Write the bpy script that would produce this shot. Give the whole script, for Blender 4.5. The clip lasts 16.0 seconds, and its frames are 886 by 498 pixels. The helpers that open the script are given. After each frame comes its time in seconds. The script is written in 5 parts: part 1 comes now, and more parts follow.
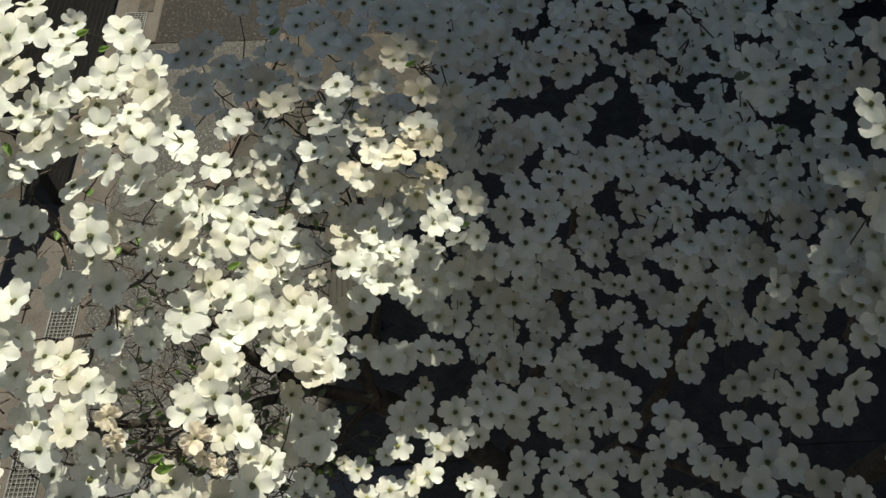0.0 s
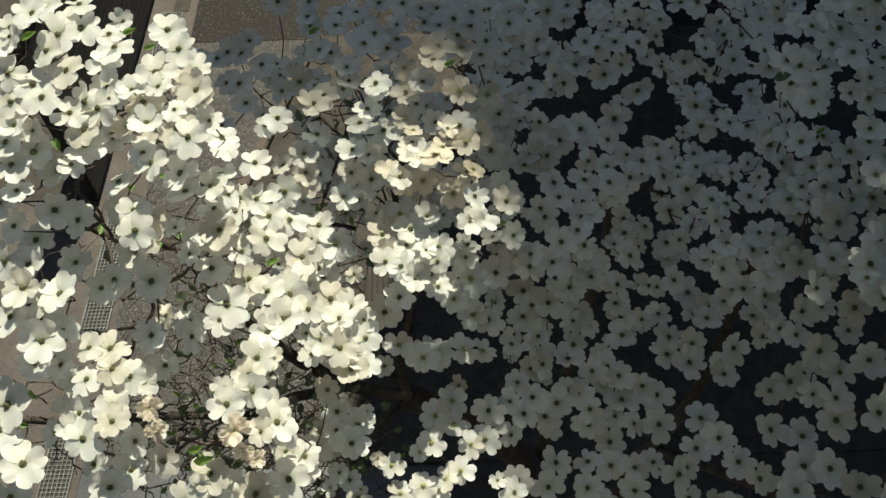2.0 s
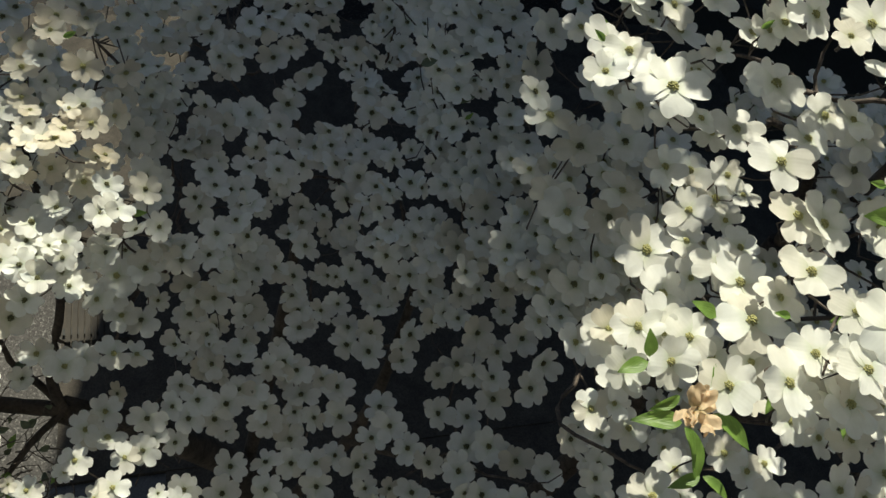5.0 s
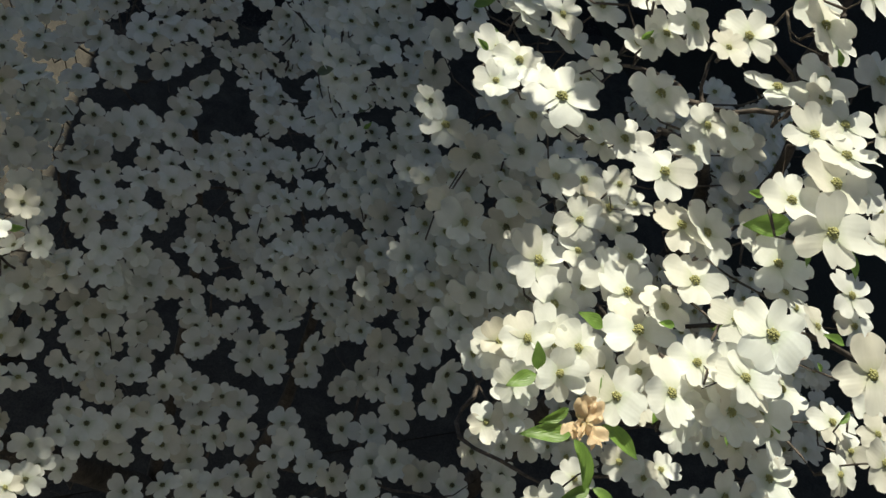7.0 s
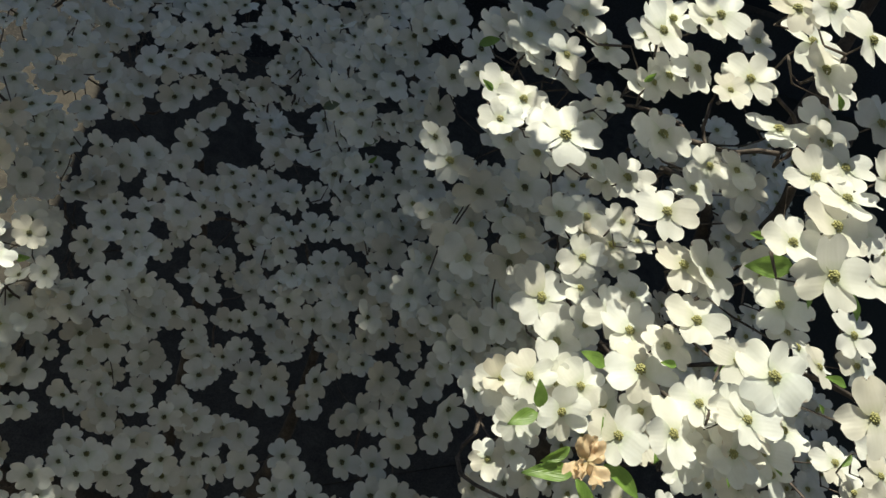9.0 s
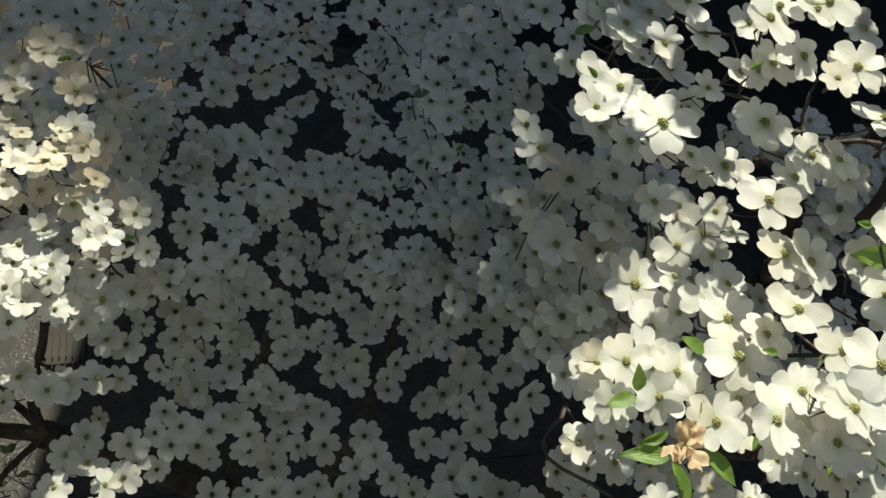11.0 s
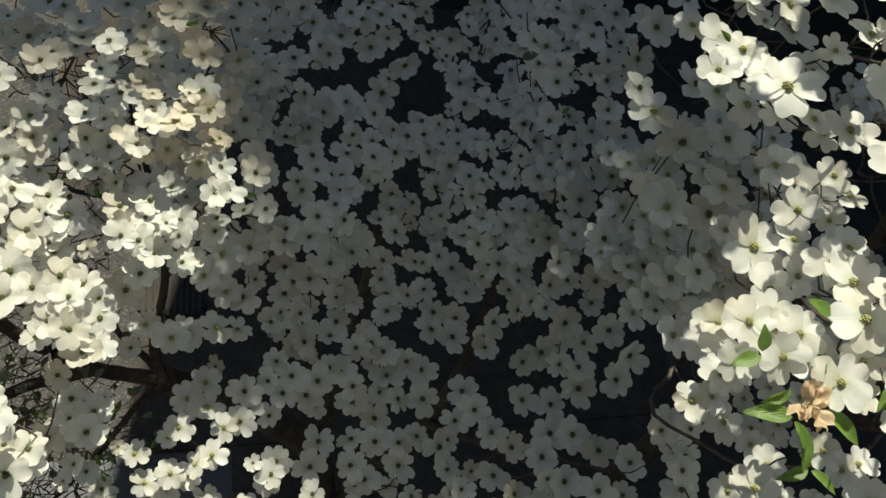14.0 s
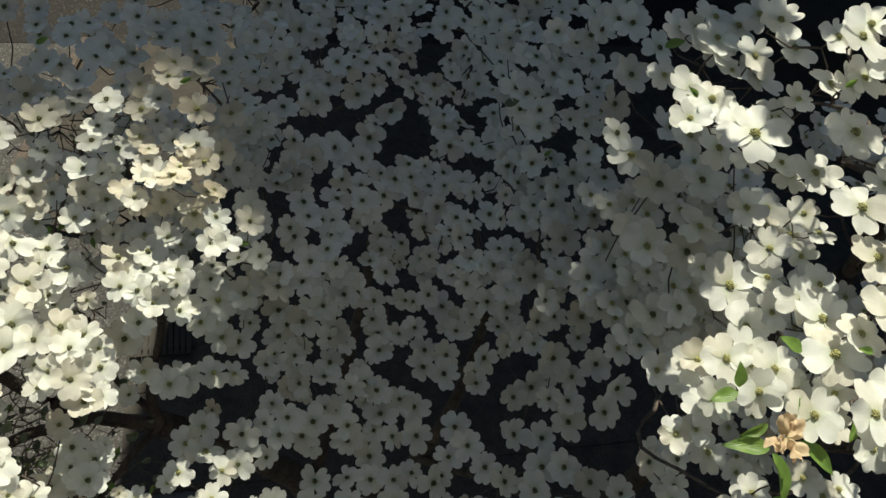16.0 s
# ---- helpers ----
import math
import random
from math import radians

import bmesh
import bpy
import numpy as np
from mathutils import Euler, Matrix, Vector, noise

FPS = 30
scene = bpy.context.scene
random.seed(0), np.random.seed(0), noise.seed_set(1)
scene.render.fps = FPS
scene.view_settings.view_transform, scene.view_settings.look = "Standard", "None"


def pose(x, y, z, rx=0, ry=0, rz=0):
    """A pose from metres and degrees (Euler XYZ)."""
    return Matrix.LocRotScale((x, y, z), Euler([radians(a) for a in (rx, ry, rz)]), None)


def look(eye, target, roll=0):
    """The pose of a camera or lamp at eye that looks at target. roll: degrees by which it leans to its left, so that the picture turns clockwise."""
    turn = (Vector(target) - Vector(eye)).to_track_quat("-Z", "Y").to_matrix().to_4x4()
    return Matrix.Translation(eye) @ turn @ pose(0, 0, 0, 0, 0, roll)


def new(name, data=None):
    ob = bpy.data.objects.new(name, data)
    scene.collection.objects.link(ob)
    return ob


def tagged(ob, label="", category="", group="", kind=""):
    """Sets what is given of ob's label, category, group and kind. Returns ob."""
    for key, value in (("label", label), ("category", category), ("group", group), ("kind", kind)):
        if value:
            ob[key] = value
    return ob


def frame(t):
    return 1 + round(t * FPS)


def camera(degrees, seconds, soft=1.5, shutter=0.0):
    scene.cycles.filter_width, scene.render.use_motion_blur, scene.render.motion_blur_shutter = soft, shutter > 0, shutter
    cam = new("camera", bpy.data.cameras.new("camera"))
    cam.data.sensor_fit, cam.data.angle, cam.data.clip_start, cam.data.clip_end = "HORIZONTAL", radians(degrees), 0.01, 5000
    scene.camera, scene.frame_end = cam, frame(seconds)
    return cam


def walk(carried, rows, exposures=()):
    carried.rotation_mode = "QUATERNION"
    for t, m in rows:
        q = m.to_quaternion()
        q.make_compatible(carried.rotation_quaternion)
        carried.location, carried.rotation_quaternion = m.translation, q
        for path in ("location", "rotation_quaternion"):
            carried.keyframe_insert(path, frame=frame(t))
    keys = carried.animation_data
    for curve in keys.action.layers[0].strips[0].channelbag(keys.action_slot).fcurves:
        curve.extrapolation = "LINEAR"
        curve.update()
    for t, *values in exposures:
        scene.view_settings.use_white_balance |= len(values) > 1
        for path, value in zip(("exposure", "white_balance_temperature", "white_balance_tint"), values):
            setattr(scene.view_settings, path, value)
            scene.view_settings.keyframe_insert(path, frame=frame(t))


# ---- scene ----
# ---- camera ----
cam = camera(55.6, 16.0)
METRES, EYE, TILT, LEAN, TURN = 0.55, 6.0, -55.0, 0.0, 0.0
ROWS = [
    (0.0, 0.0, 0.0, 0.0, 0.0, 0.0, -0.0),
    (0.5, -0.0096, -0.0052, -0.008, 0.59, 0.0, -0.52),
    (1.0, -0.0162, -0.0117, -0.0084, 1.1, 0.06, -0.78),
    (1.5, -0.0129, -0.007, -0.0092, 1.01, -0.03, -0.62),
    (2.0, -0.0288, -0.018, -0.0083, 1.9, 0.02, -0.66),
    (2.5, -0.032, -0.0199, -0.008, 2.15, 0.08, -0.89),
    (3.0, -0.0143, -0.006, -0.0177, 0.44, -0.26, -1.26),
    (3.5, 0.0367, 0.024, -0.0295, -3.03, 0.14, -1.84),
    (4.0, 0.1046, 0.0466, -0.0289, -6.82, 0.77, -1.99),
    (4.5, 0.2178, 0.0529, -0.0338, -10.6, 0.2, -0.93),
    (5.0, 0.3291, 0.0875, -0.0212, -14.74, -0.49, 1.0),
    (7.5, 0.4105, 0.1111, -0.011, -20.33, 0.4, 1.83),
    (8.0, 0.4086, 0.1053, -0.0028, -20.31, 1.5, 1.59),
    (10.5, 0.3652, 0.0909, -0.0057, -17.91, 2.17, 0.37),
    (11.0, 0.3188, 0.0845, -0.0152, -15.68, 1.43, -0.06),
    (11.5, 0.3019, 0.0819, -0.0211, -14.6, 0.71, -0.12),
    (12.0, 0.2988, 0.0838, -0.041, -14.12, -0.79, -0.36),
    (12.5, 0.2843, 0.085, -0.0668, -13.21, -2.51, -1.26),
    (13.0, 0.2462, 0.0744, -0.0899, -11.42, -3.45, -2.26),
    (13.5, 0.2032, 0.071, -0.0731, -10.11, -2.61, -2.03),
    (14.0, 0.183, 0.0448, -0.024, -10.86, -1.19, -0.99),
    (14.5, 0.1749, -0.0283, -0.01, -12.29, -0.73, -0.4),
    (15.0, 0.1629, -0.0549, 0.0061, -12.2, 0.01, 0.15),
    (15.5, 0.1685, -0.0523, 0.0266, -12.18, 0.57, 1.08),
    (16.0, 0.1554, -0.0484, 0.021, -11.76, 0.81, 0.53),
]
walk(cam, [(t, pose(0, 0, EYE, TILT, LEAN, TURN) @ pose(METRES * x, METRES * y, METRES * z, 90 + pitch, roll, yaw)) for t, x, y, z, yaw, pitch, roll in ROWS],
     exposures=[(0.0, 0.08, 6120, -2), (3.0, 0.08, 6120, -2), (4.2, 0.0, 6120, -2), (7.5, 0.13, 6120, -2), (11.0, 0.12, 6120, -2), (12.5, 0.1, 6120, -2), (14.5, 0.0, 6120, -2), (16.0, 0.0, 6120, -2)])

# ---- world and sun ----
SUN_AZIMUTH, SUN_HEIGHT = 12.0, 58.0          # degrees to the right of ahead, degrees over the horizon
world = bpy.data.worlds.new("sky")
scene.world = world
world.use_nodes = True
sky = world.node_tree.nodes.new("ShaderNodeTexSky")
sky.sky_type = "NISHITA"
sky.sun_disc = False
sky.sun_elevation, sky.sun_rotation = radians(SUN_HEIGHT), radians(SUN_AZIMUTH)
world.node_tree.nodes["Background"].inputs["Strength"].default_value = 0.048
world.node_tree.links.new(sky.outputs["Color"], world.node_tree.nodes["Background"].inputs["Color"])
to_sun = Vector((math.sin(radians(SUN_AZIMUTH)) * math.cos(radians(SUN_HEIGHT)),
                 math.cos(radians(SUN_AZIMUTH)) * math.cos(radians(SUN_HEIGHT)), math.sin(radians(SUN_HEIGHT))))
sun = new("sun", bpy.data.lights.new("sun", "SUN"))
sun.data.energy, sun.data.angle, sun.data.color = 7.2, radians(0.5), (1.0, 0.875, 0.70)
sun.matrix_world = look(to_sun * 60, (0, 0, 0))


# ---- materials ----
def material(name, rough=0.7, metal=0.0):
    m = bpy.data.materials.new(name)
    m.use_nodes = True
    n = m.node_tree.nodes
    b = n["Principled BSDF"]
    b.inputs["Roughness"].default_value, b.inputs["Metallic"].default_value = rough, metal
    return m, n, m.node_tree.links, b


def ramp(n, links, source, stops):
    r = n.new("ShaderNodeValToRGB")
    while len(r.color_ramp.elements) < len(stops):
        r.color_ramp.elements.new(0.5)
    for e, (p, c) in zip(r.color_ramp.elements, stops):
        e.position, e.color = p, (*c, 1)
    links.new(source, r.inputs["Fac"])
    return r.outputs["Color"]


def mixed(n, links, a, b, factor, blend="MIX"):
    x = n.new("ShaderNodeMix")
    x.data_type, x.blend_type = "RGBA", blend
    for socket, value in ((x.inputs[0], factor), (x.inputs[6], a), (x.inputs[7], b)):
        if isinstance(value, (int, float)):
            socket.default_value = value
        elif isinstance(value, tuple):
            socket.default_value = (*value, 1)
        else:
            links.new(value, socket)
    return x.outputs[2]


def noisy(n, links, scale, detail=4.0, vector=None, rough=0.6):
    t = n.new("ShaderNodeTexNoise")
    t.inputs["Scale"].default_value, t.inputs["Detail"].default_value, t.inputs["Roughness"].default_value = scale, detail, rough
    if vector is None:
        vector = n.new("ShaderNodeTexCoord").outputs["Object"]
    links.new(vector, t.inputs["Vector"])
    return t.outputs["Fac"]


def bumped(n, links, b, height, distance, strength=0.6):
    u = n.new("ShaderNodeBump")
    u.inputs["Strength"].default_value, u.inputs["Distance"].default_value = strength, distance
    links.new(height, u.inputs["Height"])
    links.new(u.outputs["Normal"], b.inputs["Normal"])


def rough_surface(name, dark, light, scale, fine, rough=0.85, bump=0.003, metal=0.0):
    """Plain mineral, wood or metal: stains at one scale, grain at another."""
    m, n, l, b = material(name, rough, metal)
    big, small = noisy(n, l, scale), noisy(n, l, fine, 3.0)
    colour = ramp(n, l, big, [(0.3, dark), (0.7, light)])
    grain = ramp(n, l, small, [(0.35, (0.55, 0.55, 0.55)), (0.65, (1.25, 1.25, 1.25))])
    l.new(mixed(n, l, colour, grain, 0.8, "MULTIPLY"), b.inputs["Base Color"])
    bumped(n, l, b, small, bump)
    return m


def speckled(name, dark, light, stones, size, rough=0.9):
    """Concrete or asphalt with its stones showing: cells of differing brightness."""
    m, n, l, b = material(name, rough)
    where = n.new("ShaderNodeTexCoord").outputs["Object"]
    v = n.new("ShaderNodeTexVoronoi")
    v.inputs["Scale"].default_value = 1 / size
    l.new(where, v.inputs["Vector"])
    tone = ramp(n, l, v.outputs["Color"], [(0.25, dark), (0.75, light), (0.92, stones)])
    stain = ramp(n, l, noisy(n, l, 1.3, 5.0, where), [(0.35, (0.7, 0.7, 0.7)), (0.7, (1.1, 1.1, 1.1))])
    l.new(mixed(n, l, tone, stain, 0.8, "MULTIPLY"), b.inputs["Base Color"])
    bumped(n, l, b, v.outputs["Distance"], 0.004)
    return m


def bract_material(name, joined, tint=(1.0, 1.0, 1.0)):
    """White petal-like bract: ribs that run from its foot to its notched tip, a rosy brown stain at the notch, light shining through."""
    m, n, l, b = material(name, 0.48)
    uv = n.new("ShaderNodeUVMap").outputs["UV"]
    split = n.new("ShaderNodeSeparateXYZ")
    l.new(uv, split.inputs[0])
    if joined:
        chance = n.new("ShaderNodeNewGeometry").outputs["Random Per Island"]
    else:
        chance = n.new("ShaderNodeObjectInfo").outputs["Random"]
    body = ramp(n, l, chance, [(0.0, (0.83, 0.81, 0.76)), (0.25, (0.90, 0.89, 0.86)), (0.55, (0.95, 0.945, 0.925)), (0.9, (0.965, 0.97, 0.96)), (1.0, (0.95, 0.915, 0.84))])
    # each flower has its own age: fresh and cool white, or older, duller and warmer
    old = ((0.78, 0.74, 0.66), (0.90, 0.87, 0.81), (0.87, 0.875, 0.86)) if joined else ((0.90, 0.88, 0.83), (0.95, 0.935, 0.90), (0.96, 0.96, 0.945))
    age = ramp(n, l, n.new("ShaderNodeObjectInfo").outputs["Random"], [(0.0, old[0]), (0.16, old[1]), (0.34, old[2]), (0.7, (1.0, 1.0, 0.99)), (1.0, (0.98, 1.0, 1.0))])
    body = mixed(n, l, mixed(n, l, body, age, 1.0, "MULTIPLY"), tint, 1.0, "MULTIPLY")
    foot = ramp(n, l, split.outputs["X"], [(0.0, (0.46, 0.50, 0.36)), (0.17, (0.80, 0.83, 0.74)), (0.40, (1, 1, 1))])
    body = mixed(n, l, body, foot, 0.9, "MULTIPLY")
    mottle = ramp(n, l, noisy(n, l, 60, 4.0), [(0.3, (0.91, 0.905, 0.88)), (0.62, (1, 1, 1))])
    body = mixed(n, l, body, mottle, 0.8, "MULTIPLY")
    # a greenish cream middle between whiter margins
    side = n.new("ShaderNodeMath")
    side.operation = "PINGPONG"
    l.new(split.outputs["Y"], side.inputs[0])
    side.inputs[1].default_value = 0.5
    body = mixed(n, l, body, ramp(n, l, side.outputs[0], [(0.02, (1.0, 1.0, 1.0)), (0.12, (0.985, 0.985, 0.98)), (0.5, (0.95, 0.95, 0.935))]), 1.0, "MULTIPLY")
    # stain at the notch, on some bracts only
    tip = n.new("ShaderNodeMath")
    tip.operation = "MULTIPLY_ADD"
    l.new(noisy(n, l, 140, 3.0), tip.inputs[0])
    tip.inputs[1].default_value = 0.16
    l.new(split.outputs["X"], tip.inputs[2])
    middle = ramp(n, l, side.outputs[0], [(0.33, (0, 0, 0)), (0.47, (1, 1, 1))])
    stain = ramp(n, l, tip.outputs[0], [(0.97, (0, 0, 0)), (1.07, (1, 1, 1))])
    stain = mixed(n, l, stain, middle, 1.0, "MULTIPLY")
    some = ramp(n, l, chance, [(0.45, (0.1, 0.1, 0.1)), (0.9, (0.9, 0.9, 0.9))])
    stain = mixed(n, l, stain, some, 1.0, "MULTIPLY")
    body = mixed(n, l, body, (0.42, 0.25, 0.16), stain)
    l.new(body, b.inputs["Base Color"])
    # ribs
    w = n.new("ShaderNodeTexWave")
    w.bands_direction = "Y"
    w.inputs["Scale"].default_value, w.inputs["Distortion"].default_value, w.inputs["Detail"].default_value = 2.6, 2.6, 2.0
    l.new(uv, w.inputs["Vector"])
    bumped(n, l, b, w.outputs["Fac"], 0.0005, 0.15)
    thin = n.new("ShaderNodeBsdfTranslucent")
    l.new(body, thin.inputs["Color"])
    both = n.new("ShaderNodeMixShader")
    both.inputs[0].default_value = 0.5
    l.new(b.outputs[0], both.inputs[1])
    l.new(thin.outputs[0], both.inputs[2])
    l.new(both.outputs[0], n["Material Output"].inputs["Surface"])
    return m


def leaf_material(name, dark, light):
    m, n, l, b = material(name, 0.42)
    uv = n.new("ShaderNodeUVMap").outputs["UV"]
    tone = ramp(n, l, noisy(n, l, 35, 4.0), [(0.3, dark), (0.7, light)])
    w = n.new("ShaderNodeTexWave")
    w.bands_direction = "DIAGONAL"
    w.inputs["Scale"].default_value, w.inputs["Distortion"].default_value = 2.2, 0.6
    l.new(uv, w.inputs["Vector"])
    l.new(mixed(n, l, tone, ramp(n, l, w.outputs["Fac"], [(0.0, (0.8, 0.8, 0.8)), (1.0, (1.1, 1.1, 1.1))]), 0.4, "MULTIPLY"), b.inputs["Base Color"])
    bumped(n, l, b, w.outputs["Fac"], 0.001, 0.3)
    thin = n.new("ShaderNodeBsdfTranslucent")
    thin.inputs["Color"].default_value = (*[min(1, c * 2.2) for c in light], 1)
    both = n.new("ShaderNodeMixShader")
    both.inputs[0].default_value = 0.3
    l.new(b.outputs[0], both.inputs[1])
    l.new(thin.outputs[0], both.inputs[2])
    l.new(both.outputs[0], n["Material Output"].inputs["Surface"])
    return m


BRACT_OLD = bract_material("fading_bract", False, (1.0, 0.93, 0.82))
BRACT, BRACT_MANY = bract_material("white_bract", False), bract_material("white_bract_many", True)
# one flower head in two copies, shaded and sunlit: the light is in their colour
HEAD_SHADE = rough_surface("shaded_flower_head", (0.045, 0.05, 0.022), (0.20, 0.19, 0.07), 300, 900, 0.7, 0.0006)
HEAD_LIT = rough_surface("sunlit_flower_head", (0.20, 0.20, 0.075), (0.48, 0.45, 0.18), 300, 900, 0.7, 0.0006)
BARK = rough_surface("bark", (0.022, 0.017, 0.014), (0.085, 0.066, 0.054), 22, 130, 0.9, 0.004)
TWIG = rough_surface("twig_bark", (0.035, 0.027, 0.023), (0.13, 0.10, 0.082), 60, 260, 0.85, 0.001)
LEAF = leaf_material("young_leaf", (0.08, 0.145, 0.026), (0.18, 0.28, 0.06))
LEAF_DULL = leaf_material("dull_leaf", (0.045, 0.06, 0.035), (0.12, 0.145, 0.09))
WITHERED = bract_material("withered_bract", True, (1.0, 0.78, 0.56))
FADED = bract_material("faded_bract", True, (1.0, 0.89, 0.79))
AGGREGATE = speckled("aggregate_concrete", (0.036, 0.033, 0.0315), (0.078, 0.072, 0.069), (0.19, 0.18, 0.17), 0.010)
BROWN = speckled("brown_asphalt", (0.0075, 0.0057, 0.0048), (0.0175, 0.0132, 0.0114), (0.085, 0.072, 0.063), 0.012)
ASPHALT = speckled("dark_asphalt", (0.026, 0.022, 0.014), (0.038, 0.032, 0.021), (0.046, 0.039, 0.027), 0.011)
SMOOTH = rough_surface("smooth_dark_paving", (0.052, 0.053, 0.058), (0.082, 0.084, 0.091), 1.2, 90, 0.42, 0.001)
CONCRETE = rough_surface("gutter_concrete", (0.062, 0.051, 0.044), (0.102, 0.087, 0.077), 3.0, 110, 0.85, 0.002)
STEEL = rough_surface("galvanised_steel", (0.10, 0.10, 0.10), (0.20, 0.20, 0.20), 12, 120, 0.6, 0.001, 0.5)
BLACK = rough_surface("black_soil", (0.033, 0.028, 0.0235), (0.064, 0.055, 0.045), 8, 90, 0.95, 0.003)
EDGING = rough_surface("weathered_edging", (0.06, 0.045, 0.036), (0.12, 0.09, 0.072), 7, 130, 0.85, 0.003)
FENCE = rough_surface("dark_painted_wood", (0.006, 0.006, 0.0062), (0.014, 0.0135, 0.013), 6, 120, 0.7, 0.002)
PLASTER = rough_surface("wall_render", (0.158, 0.157, 0.148), (0.22, 0.219, 0.208), 0.6, 60, 0.9, 0.003)
SLATE = rough_surface("slate_cladding", (0.03, 0.03, 0.032), (0.055, 0.055, 0.06), 2.0, 40, 0.7, 0.002)
GLASS, _n, _l, _b = material("dark_window_glass", 0.08)
_b.inputs["Base Color"].default_value = (0.03, 0.035, 0.04, 1)


# ---- building blocks ----
def mesh_of(name, bm, mat):
    me = bpy.data.meshes.new(name)
    bm.to_mesh(me)
    bm.free()
    me.materials.append(mat)
    return me


def part(name, bm, mat, parent, label=""):
    ob = new(name, mesh_of(name, bm, mat))
    ob.parent = parent
    return tagged(ob, label)


def box(bm, x0, y0, z0, x1, y1, z1, bevel=0.0):
    made = bmesh.ops.create_cube(bm, size=1, matrix=Matrix.Translation(((x0 + x1) / 2, (y0 + y1) / 2, (z0 + z1) / 2)) @ Matrix.Diagonal((x1 - x0, y1 - y0, z1 - z0, 1)))
    if bevel:
        edges = list({e for v in made["verts"] for e in v.link_edges})
        bmesh.ops.bevel(bm, geom=edges, offset=bevel, segments=2, affect="EDGES")


def structure(name, bm, mat, label, place=None):
    ob = new(name, mesh_of(name, bm, mat))
    if place is not None:
        ob.matrix_world = place
    return tagged(ob, label, kind="structure")


def tube(bm, points, radii, sides=6, knobs=0.0, rng=random):
    """A tapered, slightly uneven branch along points."""
    rings = []
    for i, p in enumerate(points):
        ahead = (points[min(i + 1, len(points) - 1)] - points[max(i - 1, 0)]).normalized()
        a = ahead.orthogonal().normalized()
        b = ahead.cross(a)
        rings.append([bm.verts.new(p + (a * math.cos(k * math.tau / sides) + b * math.sin(k * math.tau / sides)) * radii[i] * (1 + rng.uniform(-knobs, knobs))) for k in range(sides)])
    for lo, hi in zip(rings, rings[1:]):
        for k in range(sides):
            bm.faces.new((lo[k], lo[(k + 1) % sides], hi[(k + 1) % sides], hi[k])).smooth = True
    bm.faces.new(rings[0][::-1])
    bm.faces.new(rings[-1])


def smooth_line(points, steps, wobble, rng):
    """A Catmull-Rom line through points, with a little wobble."""
    pts = [Vector(p) for p in points]
    pts = [2 * pts[0] - pts[1]] + pts + [2 * pts[-1] - pts[-2]]
    out = []
    for i in range(1, len(pts) - 2):
        a, b, c, d = pts[i - 1:i + 3]
        for s in range(steps):
            t = s / steps
            out.append(0.5 * ((2 * b) + (c - a) * t + (2 * a - 5 * b + 4 * c - d) * t * t + (3 * b - a - 3 * c + d) * t ** 3))
    out.append(pts[-2])
    return [p + Vector([rng.gauss(0, wobble) for _ in range(3)]) if 0 < i < len(out) - 1 else p for i, p in enumerate(out)]


# ---- ground ----
bm = bmesh.new()
bmesh.ops.create_grid(bm, x_segments=2, y_segments=2, size=600)
structure("ground", bm, ASPHALT, "dark asphalt ground that reaches the horizon")
LANE = pose(-3.02, 2.0, 0, 0, 0, 2.8)          # the gutter runs ahead, slightly to the left
bm = bmesh.new()
box(bm, -1.6, -6, -0.1, 0.14, 12, 0.006)
structure("gutter", bm, CONCRETE, "beige concrete gutter and strip beside the paving", LANE)
bm = bmesh.new()
outline = ((2.1, 0.12), (9.0, 0.12), (9.0, 4.82), (1.60, 4.82), (1.08, 2.78), (1.55, 2.45), (2.1, 2.3))
lower, upper = [bm.verts.new((x, y, -0.1)) for x, y in outline], [bm.verts.new((x, y, 0.05)) for x, y in outline]
bm.faces.new(upper)
for k in range(len(outline)):
    q = (k + 1) % len(outline)
    bm.faces.new((lower[k], lower[q], upper[q], upper[k]))
structure("planting_bed_1", bm, BLACK, "dark bare soil under the dogwoods", LANE)
bm = bmesh.new()
box(bm, 0.144, 0.12, -0.1, 9.0, 4.82, 0.010)
structure("pavement_1", bm, AGGREGATE, "grey exposed-aggregate concrete paving", LANE)
bm = bmesh.new()
box(bm, -0.05, 0, -0.1, 0.05, 2.12, 0.12, 0.012)
structure("kerb_2", bm, EDGING, "weathered brown timber edging between paving and soil", LANE @ pose(1.05, 2.75, 0, 0, 0, -14.9))
bm = bmesh.new()
box(bm, 0.24, 4.824, -0.1, 9.0, 12, 0.012)
structure("road", bm, BROWN, "dark brown speckled asphalt", LANE)
bm = bmesh.new()
box(bm, 0.144, 4.824, -0.1, 0.236, 12, 0.03, 0.008)
structure("kerb_1", bm, CONCRETE, "narrow pale concrete kerb along the brown asphalt", LANE)
bm = bmesh.new()
box(bm, 0.144, -8, -0.1, 2.8, 0.116, 0.008)
structure("smooth_paving", bm, SMOOTH, "smooth dark blue-grey paving", LANE)
bm = bmesh.new()
box(bm, 2.804, -8, -0.1, 9.0, 0.116, 0.04)
structure("planting_bed_3", bm, BLACK, "dark bare soil beside the smooth paving", LANE)


